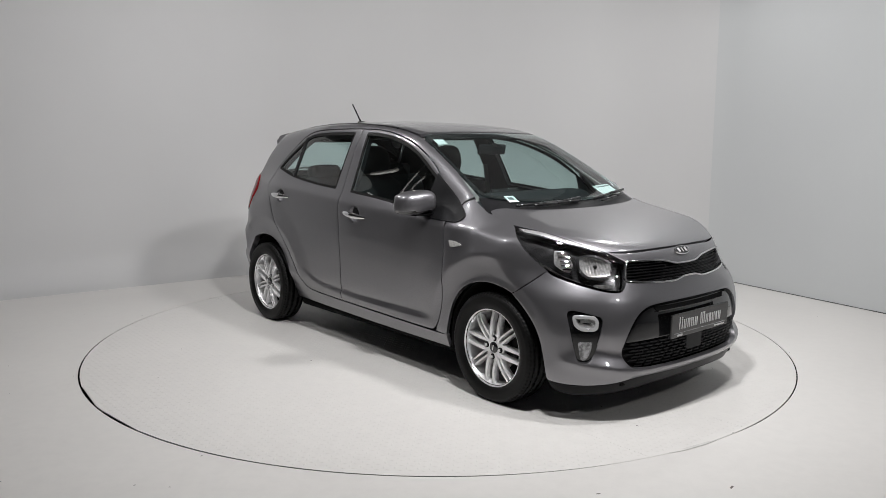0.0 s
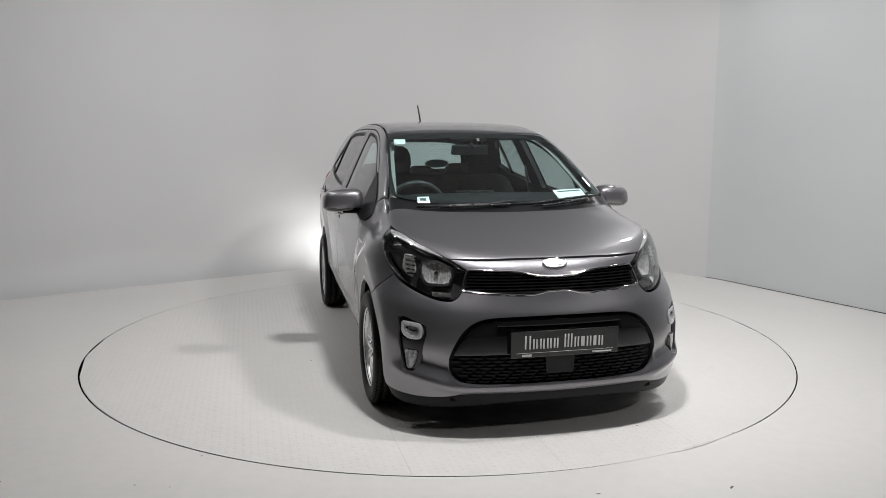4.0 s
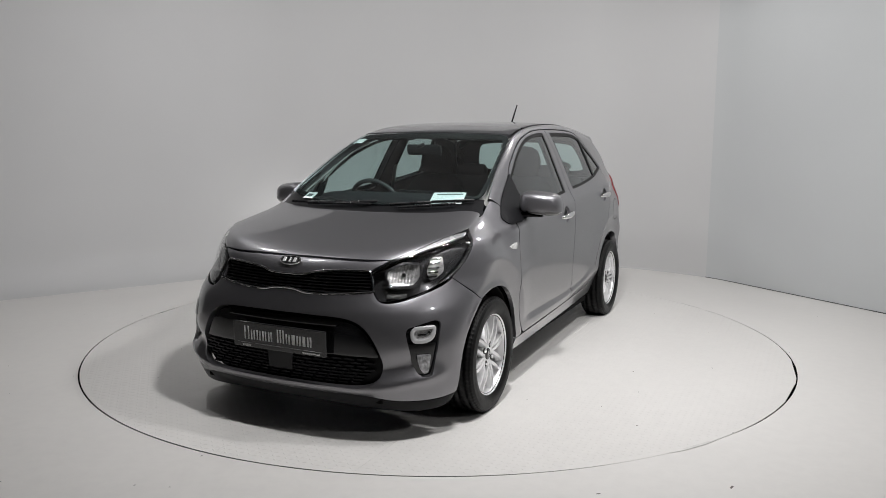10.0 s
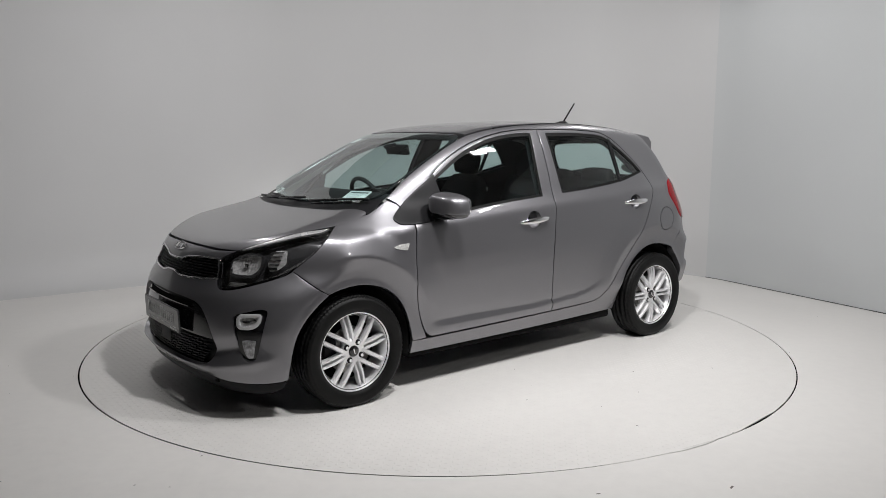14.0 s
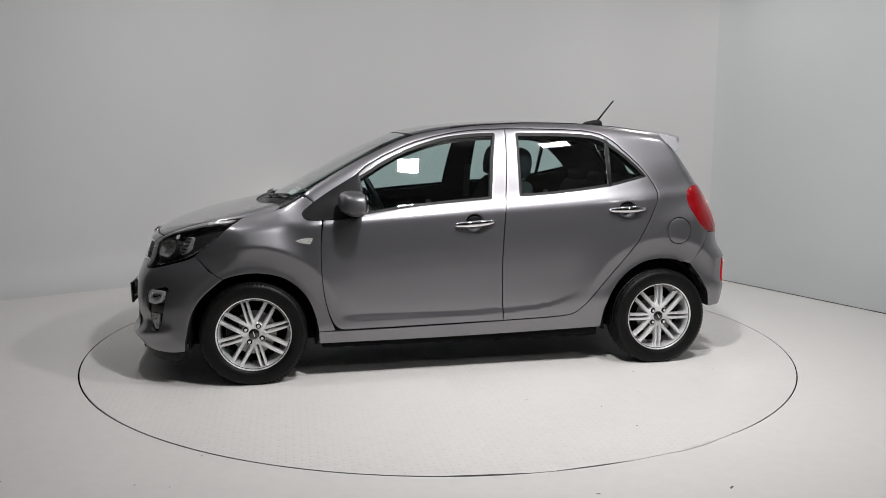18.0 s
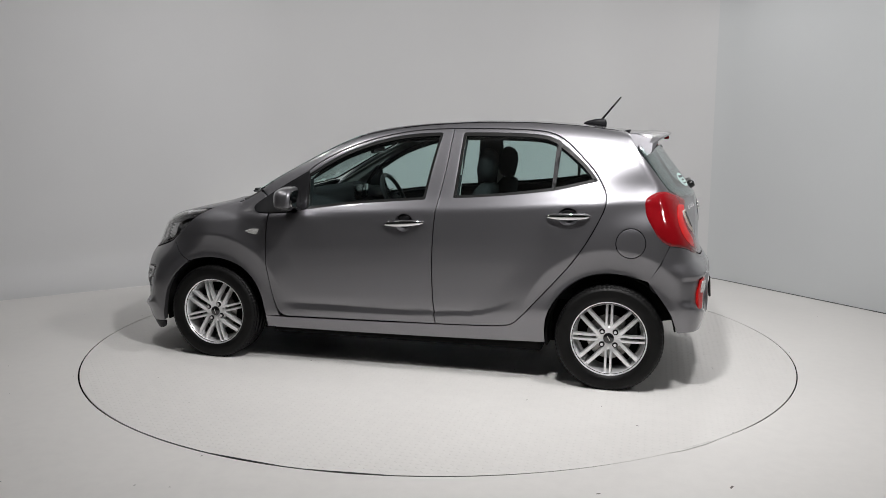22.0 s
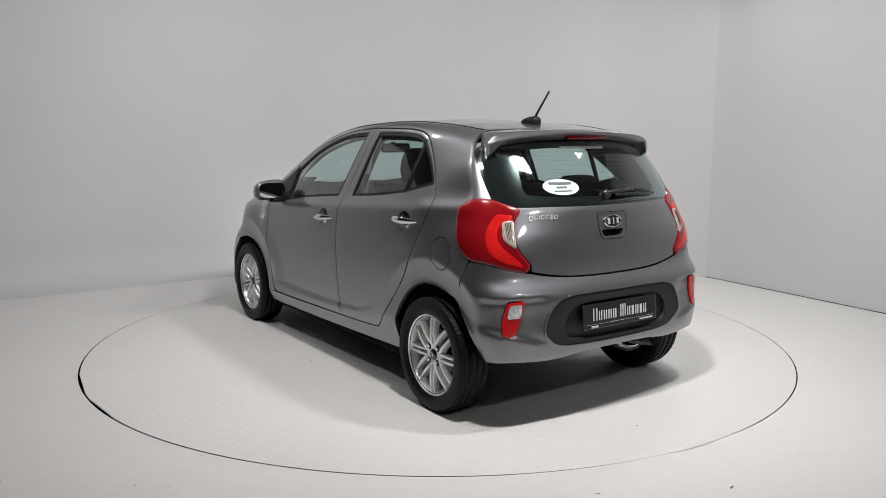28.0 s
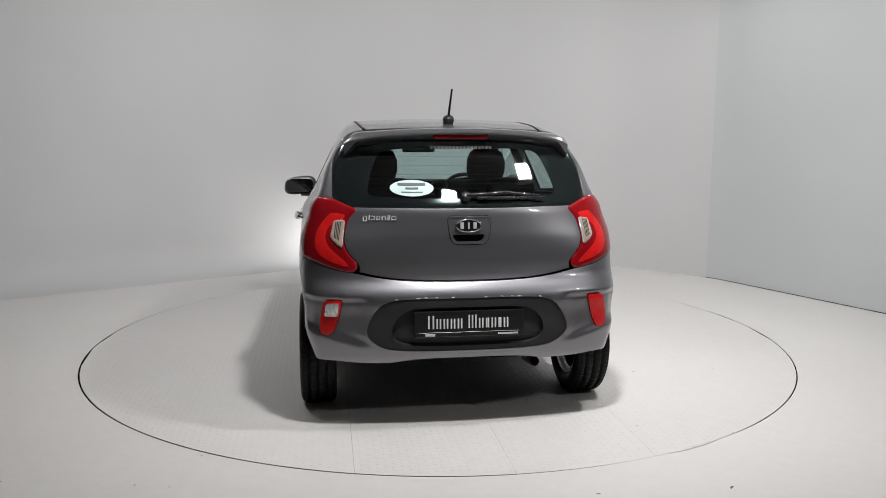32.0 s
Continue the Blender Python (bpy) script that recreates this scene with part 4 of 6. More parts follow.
rtop = [P(-1.667, 0.652, 0.606, 0.01), P(-1.684, 0.592, 0.609, 0.01), P(-1.685, 0.604, 0.547, 0.008), P(-1.664, 0.664, 0.544, 0.008)]
panel("reversing_lamp", TAIL_VIEW, rtop, M_LENSW, car, "clear reversing lamp", False, gap=0, offset=0.001, thick=0.006, spacing=0.008)
TAIL_LAMP = TAIL_SIDE + TAIL_BACK
panel("tail_lamp", TAIL_VIEW, TAIL_LAMP, M_RED, car, "large red C-shaped tail lamp", True, gap=-0.003, offset=0.004, thick=0.012, spacing=0.012, roll=0.005)
GUIDE = [P(-1.560, 0.660, 1.030, 0.015), P(-1.590, 0.580, 1.020, 0.015), P(-1.600, 0.615, 0.985), P(-1.575, 0.668, 0.965), P(-1.590, 0.672, 0.880), P(-1.628, 0.575, 0.800, 0.015), P(-1.636, 0.545, 0.765, 0.015), P(-1.605, 0.660, 0.795), P(-1.565, 0.715, 0.850), P(-1.548, 0.715, 0.950)]
panel("light_guide", TAIL_VIEW, GUIDE, M_RED2, car, "brighter red light guide inside the tail lamp", True, gap=0, offset=0.006, thick=0.004, spacing=0.008)
AMBER = [P(-1.592, 0.642, 0.990, 0.006), P(-1.603, 0.595, 0.993, 0.004), P(-1.621, 0.588, 0.860, 0.006), P(-1.612, 0.622, 0.884, 0.01), P(-1.603, 0.646, 0.910, 0.01)]
panel("indicator_frame", TAIL_VIEW, inset(TAIL_VIEW, AMBER, -0.004), M_LENSW, car, "thin silver frame of the rear indicator", True, gap=0, offset=0.008, thick=0.006, spacing=0.008)
panel("tail_indicator", TAIL_VIEW, AMBER, M_AMBER, car, "smoky clear indicator and reversing lens", True, gap=0, offset=0.011, thick=0.006, spacing=0.008)
for k in range(4):
    u = 0.2 + 0.2 * k
    flute = [P(-1.603 + 0.011 * u, 0.598 + 0.040 * u, 0.985, 0), P(-1.603 + 0.011 * u, 0.602 + 0.040 * u, 0.985, 0), P(-1.618 + 0.012 * u, 0.600 + 0.036 * u, 0.888 + 0.02 * u, 0), P(-1.618 + 0.012 * u, 0.596 + 0.036 * u, 0.888 + 0.02 * u, 0)]
    panel("lens_flute", TAIL_VIEW, flute, M_BEZEL, car, "dark flute of the rear indicator lens", True, gap=0, offset=0.0125, thick=0.002, spacing=0.02, roll=0)
panel("lamp_back", TAIL_VIEW, TAIL_LAMP, M_MATT, car, "", True, gap=-0.002, offset=-0.014, thick=0.0, spacing=0.02, roll=0)


# ---------- wheels ----------
def lathe(profile, n=96, phase=None):
    """Faces round the y axis from (radius, y) stations."""
    vs = []
    for k, (r, y) in enumerate(profile):
        for i in range(n):
            a = 2 * math.pi * i / n
            rr = r + (phase(k, i) if phase else 0.0)
            vs.append((rr * math.cos(a), y, rr * math.sin(a)))
    return vs, grid_faces(len(profile), n, True)


def tyre_mesh():
    prof = [(0.194, 0.066), (0.206, 0.0745), (0.214, 0.083), (0.230, 0.0885), (0.246, 0.0895), (0.262, 0.0870), (0.266, 0.0875), (0.270, 0.0850), (0.280, 0.0800), (0.286, 0.074)]
    tread = []
    for y0, y1 in ((0.070, 0.047), (0.037, 0.006), (-0.006, -0.037), (-0.047, -0.070)):
        tread += [(0.2800, y0 + 0.001), (0.2910, y0 - 0.001), (0.2912, (y0 + y1) / 2), (0.2910, y1 + 0.001), (0.2800, y1 - 0.001)]
    back = [(r, -y) for r, y in reversed(prof)]
    prof = prof + tread + back
    n, rows = 240, len(prof)

    def sipe(k, i):
        shoulder = k in (8, 9, 10, 11, 12) or k >= 10 + len(tread) - 4 and k <= 10 + len(tread) + 1
        if shoulder:
            return -0.004 if i % 3 == 0 else 0.0
        return -0.004 if 12 < k < 10 + len(tread) - 4 and (i + 2 * (k // 5)) % 5 == 0 else 0.0

    vs, fs = lathe(prof, n, sipe)
    return [(x, y, max(z, -0.2845)) for x, y, z in vs], fs


def spoke_bm(bm, angle, off, w0, w1, r0, r1):
    """One spoke of trapezoid section that runs parallel to a ray at that angle."""
    ca, sa = math.cos(angle), math.sin(angle)
    rows = []
    for i in range(7):
        t = i / 6
        u = r0 + (r1 - r0) * t
        w = (w0 + (w1 - w0) * t) / 2
        y = 0.052 + 0.010 * math.sin(math.pi * min(1, t * 1.1)) + 0.004 * t
        row = []
        for dv, dy in ((-w * 1.25, -0.030), (-w, -0.006), (-w * 0.72, 0.0), (w * 0.72, 0.0), (w, -0.006), (w * 1.25, -0.030)):
            v = off + dv
            row.append(bm.verts.new((-(u * ca - v * sa), y + dy, u * sa + v * ca)))
        rows.append(row)
    for a, b in zip(rows, rows[1:]):
        for k in range(5):
            bm.faces.new((a[k], b[k], b[k + 1], a[k + 1]))
    bm.faces.new(rows[0])
    bm.faces.new(list(reversed(rows[-1])))


def disc_bm(r, y0, y1, n=40, bevel=0.002):
    bm = bmesh.new()
    vs, fs = lathe([(0.0005, y1), (r - bevel, y1), (r, y1 - bevel), (r, y0), (0.0005, y0)], n)
    v = [bm.verts.new(c) for c in vs]
    for f in fs:
        bm.faces.new([v[i] for i in f])
    return bm


def wheel(x, side, spin):
    bm = bmesh.new()
    barrel, bf = lathe([(1.053 * r, y) for r, y in ((0.170, -0.070), (0.172, 0.030), (0.181, 0.052), (0.186, 0.066), (0.189, 0.071), (0.194, 0.0735), (0.1975, 0.071), (0.198, 0.064), (0.190, 0.05), (0.186, -0.075), (0.170, -0.070))], 96)
    v = [bm.verts.new(c) for c in barrel]
    for f in bf:
        bm.faces.new([v[i] for i in f])
    rim = part("wheel", bm, M_ALLOY, car, "silver alloy wheel with eight pairs of spokes")
    for p in rim.data.polygons:
        p.use_smooth = len(p.vertices) == 4
    rim.data.set_sharp_from_angle(angle=radians(32))
    bm = bmesh.new()
    hub, hf = lathe([(0.026, 0.050), (0.034, 0.053), (0.048, 0.0535), (0.062, 0.051), (0.068, 0.042), (0.070, 0.02), (0.02, 0.02)], 64)
    v = [bm.verts.new(c) for c in hub]
    for f in hf:
        bm.faces.new([v[i] for i in f])
    part("hub", bm, M_ALLOY, rim)
    for o, w0, w1, r0, turn in ((0.0135, 0.014, 0.0135, 0.045, 0), (-0.0135, 0.014, 0.0135, 0.045, 0), (0.026, 0.021, 0.0195, 0.030, 45), (-0.026, 0.021, 0.0195, 0.030, 45)):
        bm = bmesh.new()
        spoke_bm(bm, 0.0, o, w0, w1, r0, 0.200)
        first = part("spoke", bm, M_ALLOY, rim)
        first.data.set_sharp_from_angle(angle=radians(32))
        first.rotation_euler = (0, radians(spin + turn), 0)
        for q in range(1, 4):
            other = first.copy()
            scene.collection.objects.link(other)
            other.rotation_euler = (0, radians(spin + turn + 90 * q), 0)
    tv, tf = tyre_mesh()
    mesh_object("tyre", tv, tf, M_RUBBER, rim, "black rubber tyre with a grooved tread")
    part("hub_cap", disc_bm(0.029, 0.045, 0.0575, 40, 0.004), M_BLACK, rim, "black hub cap with a silver mark")
    bm = box_bm(0.030, 0.0016, 0.0055, (0, 0.0583, 0), 0.0004, 1)
    mark = part("cap_mark", bm, M_CHROME, rim, smooth=False)
    mark.rotation_euler = (0, radians(-spin - 60), 0)
    for q in range(4):
        a = math.pi / 2 * q + math.pi / 4 + radians(spin)
        bm = bmesh.new()
        bmesh.ops.create_cone(bm, cap_ends=True, segments=6, radius1=0.0105, radius2=0.009, depth=0.022)
        nut = part("wheel_nut", bm, M_CHROME, rim, smooth=False)
        nut.matrix_basis = Matrix.Translation((-0.050 * math.cos(a), 0.052, 0.050 * math.sin(a))) @ pose(0, 0, 0, -90)
        bm = disc_bm(0.0155, 0.0525, 0.0542, 24, 0.0005)
        seat_ring = part("nut_seat", bm, M_SATIN, rim)
        seat_ring.location = (-0.050 * math.cos(a), 0, 0.050 * math.sin(a))
    rim.matrix_basis = pose(x, side * 0.702, 0.285, 0, 0, 0 if side > 0 else 180)
    # brake disc and caliper behind the spokes
    bm = disc_bm(0.122, -0.012, 0.0, 64)
    d = part("brake_disc", bm, M_STEEL, car, "worn steel brake disc")
    d.matrix_basis = pose(x, side * 0.715, 0.285, 0, 0, 0 if side > 0 else 180)
    bm = box_bm(0.07, 0.05, 0.12, (0.115 if x > 0 else -0.115, 0.0, 0.03), 0.015)
    c = part("brake_caliper", bm, M_SATIN, car)
    c.matrix_basis = pose(x, side * 0.700, 0.285)
    bm = disc_bm(0.168, -0.03, -0.02, 48)
    c = part("wheel_backing", bm, M_MATT, car)
    c.matrix_basis = pose(x, side * 0.69, 0.285, 0, 0, 0 if side > 0 else 180)


wheel(1.2, 1, 15)
wheel(-1.2, 1, 0)
wheel(1.2, -1, 38)
wheel(-1.2, -1, 20)


def arch_liner(x, side):
    n, vs = 40, []
    out = 0.738 if x > 0 else 0.722
    a0, sweep = (-12, 205) if x > 0 else (-12, 184)
    for i in range(n + 1):
        a = radians(a0 + sweep * i / n)
        for y, r in ((0.42, 0.338), (out, 0.342), (out, 0.352), (0.42, 0.352)):
            vs.append((x + r * math.cos(a), side * y, 0.285 + r * 1.01 * math.sin(a)))
    fs = grid_faces(n + 1, 4, True)
    mesh_object("arch_liner", vs, fs, M_MATT, car, "black wheel arch liner")
    bm = bmesh.new()
    vs = [bm.verts.new((x + 0.35 * math.cos(radians(a0 + sweep * i / n)), side * 0.42, 0.285 + 0.35 * math.sin(radians(a0 + sweep * i / n)))) for i in range(n + 1)]
    ext = bmesh.ops.extrude_face_region(bm, geom=[bm.faces.new(vs)])
    for v in ext["geom"]:
        if isinstance(v, bmesh.types.BMVert):
            v.co.y -= side * 0.01
    part("arch_wall", bm, M_MATT, car, smooth=False)


for ax in (1.2, -1.2):
    for sd in (1, -1):
        arch_liner(ax, sd)

# ---------- under and inside the body ----------
part("underbody", box_bm(2.70, 0.82, 0.12, (0.22, 0, 0.215), 0.02), M_MATT, car, "black underbody", smooth=False)
part("floor_pan", box_bm(1.66, 1.40, 0.11, (0.0, 0, 0.222), 0.02), M_MATT, car, smooth=False)
# unseen plate, added to keep stray light off the floor below the nose
part("nose_light_block", box_bm(0.74, 1.00, 0.02, (1.45, 0, 0.185), 0.005), M_MATT, car, "unseen black plate added to block light under the nose", smooth=False)
part("engine_bay", box_bm(0.62, 0.80, 0.52, (1.30, 0, 0.52), 0.05), M_MATT, car, smooth=False)
part("front_beam", box_bm(0.10, 1.16, 0.40, (1.60, 0, 0.42), 0.03), M_MATT, car, smooth=False)
part("rear_floor", box_bm(0.72, 0.82, 0.06, (-1.22, 0, 0.42), 0.02), M_MATT, car, smooth=False)
part("rear_beam", box_bm(0.06, 1.16, 0.16, (-1.60, 0, 0.46), 0.02), M_MATT, car, smooth=False)
bm = bmesh.new()
bmesh.ops.create_cone(bm, cap_ends=False, segments=24, radius1=0.024, radius2=0.024, depth=0.16)
tailpipe = part("tailpipe", bm, M_STEEL, car, "short steel tailpipe")
tailpipe.matrix_basis = pose(-1.60, -0.33, 0.285, 0, 98, 0)
part("silencer", box_bm(0.22, 0.42, 0.12, (-1.36, -0.12, 0.36), 0.05, 3), M_MATT, car)

side_trim = [S(0.86, 0.86, 0), S(0.60, 1.150), S(0.427, 1.262), S(0.2, 1.345), S(-0.067, 1.395), S(-0.5, 1.402), S(-0.85, 1.385), S(-1.2, 1.33, 0.05), S(-1.42, 1.15, 0.03), S(-1.49, 0.9, 0), S(-1.46, 0.70, 0),
             S(-1.0, 0.68), S(-0.80, 0.50), S(-0.78, 0.24, 0), S(0.78, 0.24, 0), S(0.82, 0.45, 0)]
panel("door_trim", Around, side_trim, M_TRIM, car, "dark inner door and pillar trim", True, offset=-0.045, gap=0, thick=0.004, roll=0, spacing=0.03, holes=(inset(Around, WIN_F, 0.016), inset(Around, WIN_R, 0.018)))
gate_in = [B(0.0, 1.06), B(0.35, 1.06), B(0.56, 1.05, 0), B(0.66, 0.95, 0), B(0.66, 0.45, 0), B(0.0, 0.42)]
panel("tailgate_trim", TAIL_VIEW, gate_in + flip(gate_in[1:-1]), M_TRIM, car, "dark inner tailgate trim", offset=-0.06, gap=0, thick=0.004, roll=0, spacing=0.04)


a_pillar = [S(0.88, 0.985, 0), S(0.62, 1.168), S(0.427, 1.278), S(0.24, 1.350, 0), T(0.33, 0.470, 0), T(0.45, 0.505), T(0.61, 0.525), T(0.79, 0.550), T(0.93, 0.575, 0)]
panel("pillar_trim", Around, a_pillar, M_LINER, car, "pale grey inner windscreen pillar trim", True, offset=-0.052, gap=0, thick=0.003, roll=0, spacing=0.03)


def loft_box(stations, bevel):
    """A soft box from (centre, half width, half height) rings along a path in the xz plane."""
    vs, n = [], 20
    for cx, cy, cz, hw, hh, ang in stations:
        for i in range(n):
            a = 2 * math.pi * i / n
            c, s = math.cos(a), math.sin(a)
            e = bevel
            y = hw * math.copysign(abs(c) ** e, c)
            d = hh * math.copysign(abs(s) ** e, s)
            vs.append((cx + d * math.cos(ang), cy + y, cz + d * math.sin(ang)))
    fs = grid_faces(len(stations), n, True)
    fs.append(tuple(reversed(range(n))))
    fs.append(tuple(range((len(stations) - 1) * n, len(stations) * n)))
    return vs, fs


def seat(y):
    vs, fs = loft_box([(-0.32, y, 0.50, 0.10, 0.03, 1.4), (-0.30, y, 0.50, 0.23, 0.07, 1.4), (-0.05, y, 0.52, 0.245, 0.08, 1.45), (0.15, y, 0.545, 0.24, 0.075, 1.5), (0.20, y, 0.55, 0.20, 0.05, 1.5), (0.22, y, 0.55, 0.1, 0.02, 1.5)], 0.45)
    base = mesh_object("front_seat", vs, fs, M_CLOTH, car, "dark cloth front seat with a tall headrest")
    vs, fs = loft_box([(-0.27, y, 0.50, 0.20, 0.05, 0), (-0.29, y, 0.56, 0.235, 0.07, 0.1), (-0.34, y, 0.75, 0.245, 0.075, 0.2), (-0.40, y, 0.95, 0.225, 0.065, 0.25), (-0.43, y, 1.04, 0.19, 0.055, 0.25), (-0.445, y, 1.08, 0.14, 0.04, 0.25), (-0.45, y, 1.095, 0.06, 0.015, 0.25)], 0.5)
    mesh_object("backrest", vs, fs, M_CLOTH, base)
    hy = y
    vs, fs = loft_box([(-0.425, hy, 1.095, 0.05, 0.015, 0.2), (-0.425, hy, 1.105, 0.105, 0.045, 0.2), (-0.430, hy, 1.16, 0.120, 0.055, 0.25), (-0.440, hy, 1.22, 0.118, 0.055, 0.3), (-0.445, hy, 1.265, 0.10, 0.045, 0.3), (-0.445, hy, 1.288, 0.065, 0.028, 0.3), (-0.445, hy, 1.295, 0.02, 0.008, 0.3)], 0.62)
    mesh_object("headrest", vs, fs, M_CLOTH, base)
    for o in (-0.06, 0.06):
        bm = bmesh.new()
        bmesh.ops.create_cone(bm, cap_ends=True, segments=10, radius1=0.006, radius2=0.006, depth=0.12)
        post = part("headrest_post", bm, M_CHROME, base)
        post.location = (-0.435, y + o, 1.08)


seat(0.335)
seat(-0.335)
vs, fs = loft_box([(-0.98, 0, 0.50, 0.3, 0.03, 1.4), (-0.95, 0, 0.50, 0.60, 0.07, 1.4), (-0.75, 0, 0.52, 0.62, 0.08, 1.45), (-0.55, 0, 0.53, 0.61, 0.07, 1.5), (-0.50, 0, 0.53, 0.5, 0.03, 1.5)], 0.4)
bench = mesh_object("rear_bench", vs, fs, M_CLOTH, car, "dark cloth rear bench with three headrests")
vs, fs = loft_box([(-0.95, 0, 0.50, 0.5, 0.04, 0), (-0.97, 0, 0.58, 0.60, 0.06, 0.1), (-1.02, 0, 0.80, 0.61, 0.06, 0.2), (-1.07, 0, 1.0, 0.59, 0.05, 0.25), (-1.08, 0, 1.05, 0.56, 0.035, 0.25), (-1.085, 0, 1.065, 0.4, 0.012, 0.25)], 0.4)
mesh_object("backrest", vs, fs, M_CLOTH, bench)
for hy, hw in ((0.34, 0.13), (-0.34, 0.13), (0.0, 0.09)):
    top = 1.145 if hy else 1.125
    vs, fs = loft_box([(-1.075, hy, 1.04, hw * 0.8, 0.02, 0.2), (-1.075, hy, 1.06, hw, 0.04, 0.2), (-1.08, hy, top - 0.03, hw, 0.045, 0.25), (-1.085, hy, top - 0.008, hw * 0.88, 0.032, 0.25), (-1.085, hy, top, hw * 0.5, 0.012, 0.25)], 0.45)
    mesh_object("headrest", vs, fs, M_CLOTH, bench)
part("parcel_shelf", box_bm(0.34, 1.12, 0.02, (-1.30, 0, 0.985), 0.006), M_TRIM, car, "dark parcel shelf", smooth=False)

vs, fs = loft_box([(0.80, 0, 0.85, 0.55, 0.16, 1.57), (0.70, 0, 0.88, 0.60, 0.16, 1.5), (0.60, 0, 0.86, 0.62, 0.145, 1.5), (0.50, 0, 0.82, 0.62, 0.13, 1.45), (0.45, 0, 0.78, 0.60, 0.09, 1.4)], 0.35)
dash = mesh_object("dashboard", vs, fs, M_TRIM, car, "dark plastic dashboard with a binnacle and centre screen")
vs, fs = loft_box([(1.05, 0, 0.945, 0.45, 0.02, 1.5), (0.93, 0, 0.925, 0.56, 0.04, 1.5), (0.80, 0, 0.918, 0.59, 0.05, 1.5), (0.66, 0, 0.918, 0.60, 0.05, 1.5), (0.58, 0, 0.905, 0.58, 0.03, 1.5)], 0.35)
mesh_object("dash_top", vs, fs, M_TRIM, dash)
vs, fs = loft_box([(0.64, -0.36, 0.955, 0.14, 0.03, 1.4), (0.56, -0.36, 0.967, 0.17, 0.045, 1.4), (0.50, -0.36, 0.965, 0.165, 0.035, 1.4), (0.47, -0.36, 0.955, 0.13, 0.01, 1.4)], 0.6)
mesh_object("binnacle", vs, fs, M_TRIM, dash)
part("centre_screen", box_bm(0.02, 0.24, 0.13, (0.52, -0.01, 0.975), 0.008), M_BLACK, dash, "gloss black centre screen")
part("dash_bar", box_bm(0.03, 0.17, 0.004, (0.90, 0.02, 0.972), 0.001), M_CHROME, dash, "thin bright vent line on the dashboard")
part("console", box_bm(0.75, 0.22, 0.36, (0.25, 0, 0.48), 0.05, 3), M_TRIM, car, "dark centre console")


def ring_mesh(R, r, nu=48, nv=12):
    vs = []
    for i in range(nu):
        a = 2 * math.pi * i / nu
        for j in range(nv):
            b = 2 * math.pi * j / nv
            vs.append((r * math.sin(b), (R + r * math.cos(b)) * math.cos(a), (R + r * math.cos(b)) * math.sin(a)))
    fs = []
    for i in range(nu):
        for j in range(nv):
            fs.append((i * nv + j, i * nv + (j + 1) % nv, (i + 1) % nu * nv + (j + 1) % nv, (i + 1) % nu * nv + j))
    return vs, fs


vs, fs = ring_mesh(0.178, 0.0145)
steer = mesh_object("steering_wheel", vs, fs, M_WHEELRIM, car, "black three-spoke steering wheel")
steer.matrix_basis = pose(0.395, -0.36, 0.925, 0, 25, 0)
part("steering_hub", box_bm(0.05, 0.13, 0.10, (0.01, 0, -0.005), 0.03, 3), M_TRIM, steer)
for ang in (0, 180, 270):
    bm = box_bm(0.012, 0.14, 0.032, (0.012, 0.11, 0), 0.005)
    bmesh.ops.rotate(bm, verts=bm.verts, cent=(0, 0, 0), matrix=Matrix.Rotation(radians(ang), 3, "X"))
    part("steering_spoke", bm, M_TRIM, steer)
bm = box_bm(0.025, 0.235, 0.066, (0, 0, 0), 0.012, 3)
inner_mirror = part("interior_mirror", bm, M_SATIN, car, "black interior mirror")
inner_mirror.matrix_basis = pose(0.40, -0.012, 1.282, 0, 12, 0)
part("mirror_glass", box_bm(0.003, 0.215, 0.05, (-0.0135, 0, 0), 0.001), M_CHROME, inner_mirror, smooth=False)
part("mirror_stem", box_bm(0.09, 0.02, 0.02, (0.05, 0, 0.035), 0.006), M_SATIN, inner_mirror)
for sd in (1, -1):
    bm = box_bm(0.16, 0.30, 0.014, (0.27, sd * 0.27, 1.365), 0.005)
    bmesh.ops.rotate(bm, verts=bm.verts, cent=(0.27, sd * 0.27, 1.365), matrix=Matrix.Rotation(radians(14), 3, "Y"))
    part("sun_visor", bm, M_TRIM, car, "folded sun visor")
    # pale belt webbing down the pillar
    bm = bmesh.new()
    q = [bm.verts.new(c) for c in ((-0.30, sd * 0.60, 1.28), (-0.345, sd * 0.60, 1.28), (-0.335, sd * 0.655, 0.92), (-0.29, sd * 0.655, 0.92))]
    ext = bmesh.ops.extrude_face_region(bm, geom=[bm.faces.new(q)])
    for v in ext["geom"]:
        if isinstance(v, bmesh.types.BMVert):
            v.co.y -= sd * 0.003
    part("seat_belt", bm, M_LINER, car, "pale grey seat belt webbing", smooth=False)

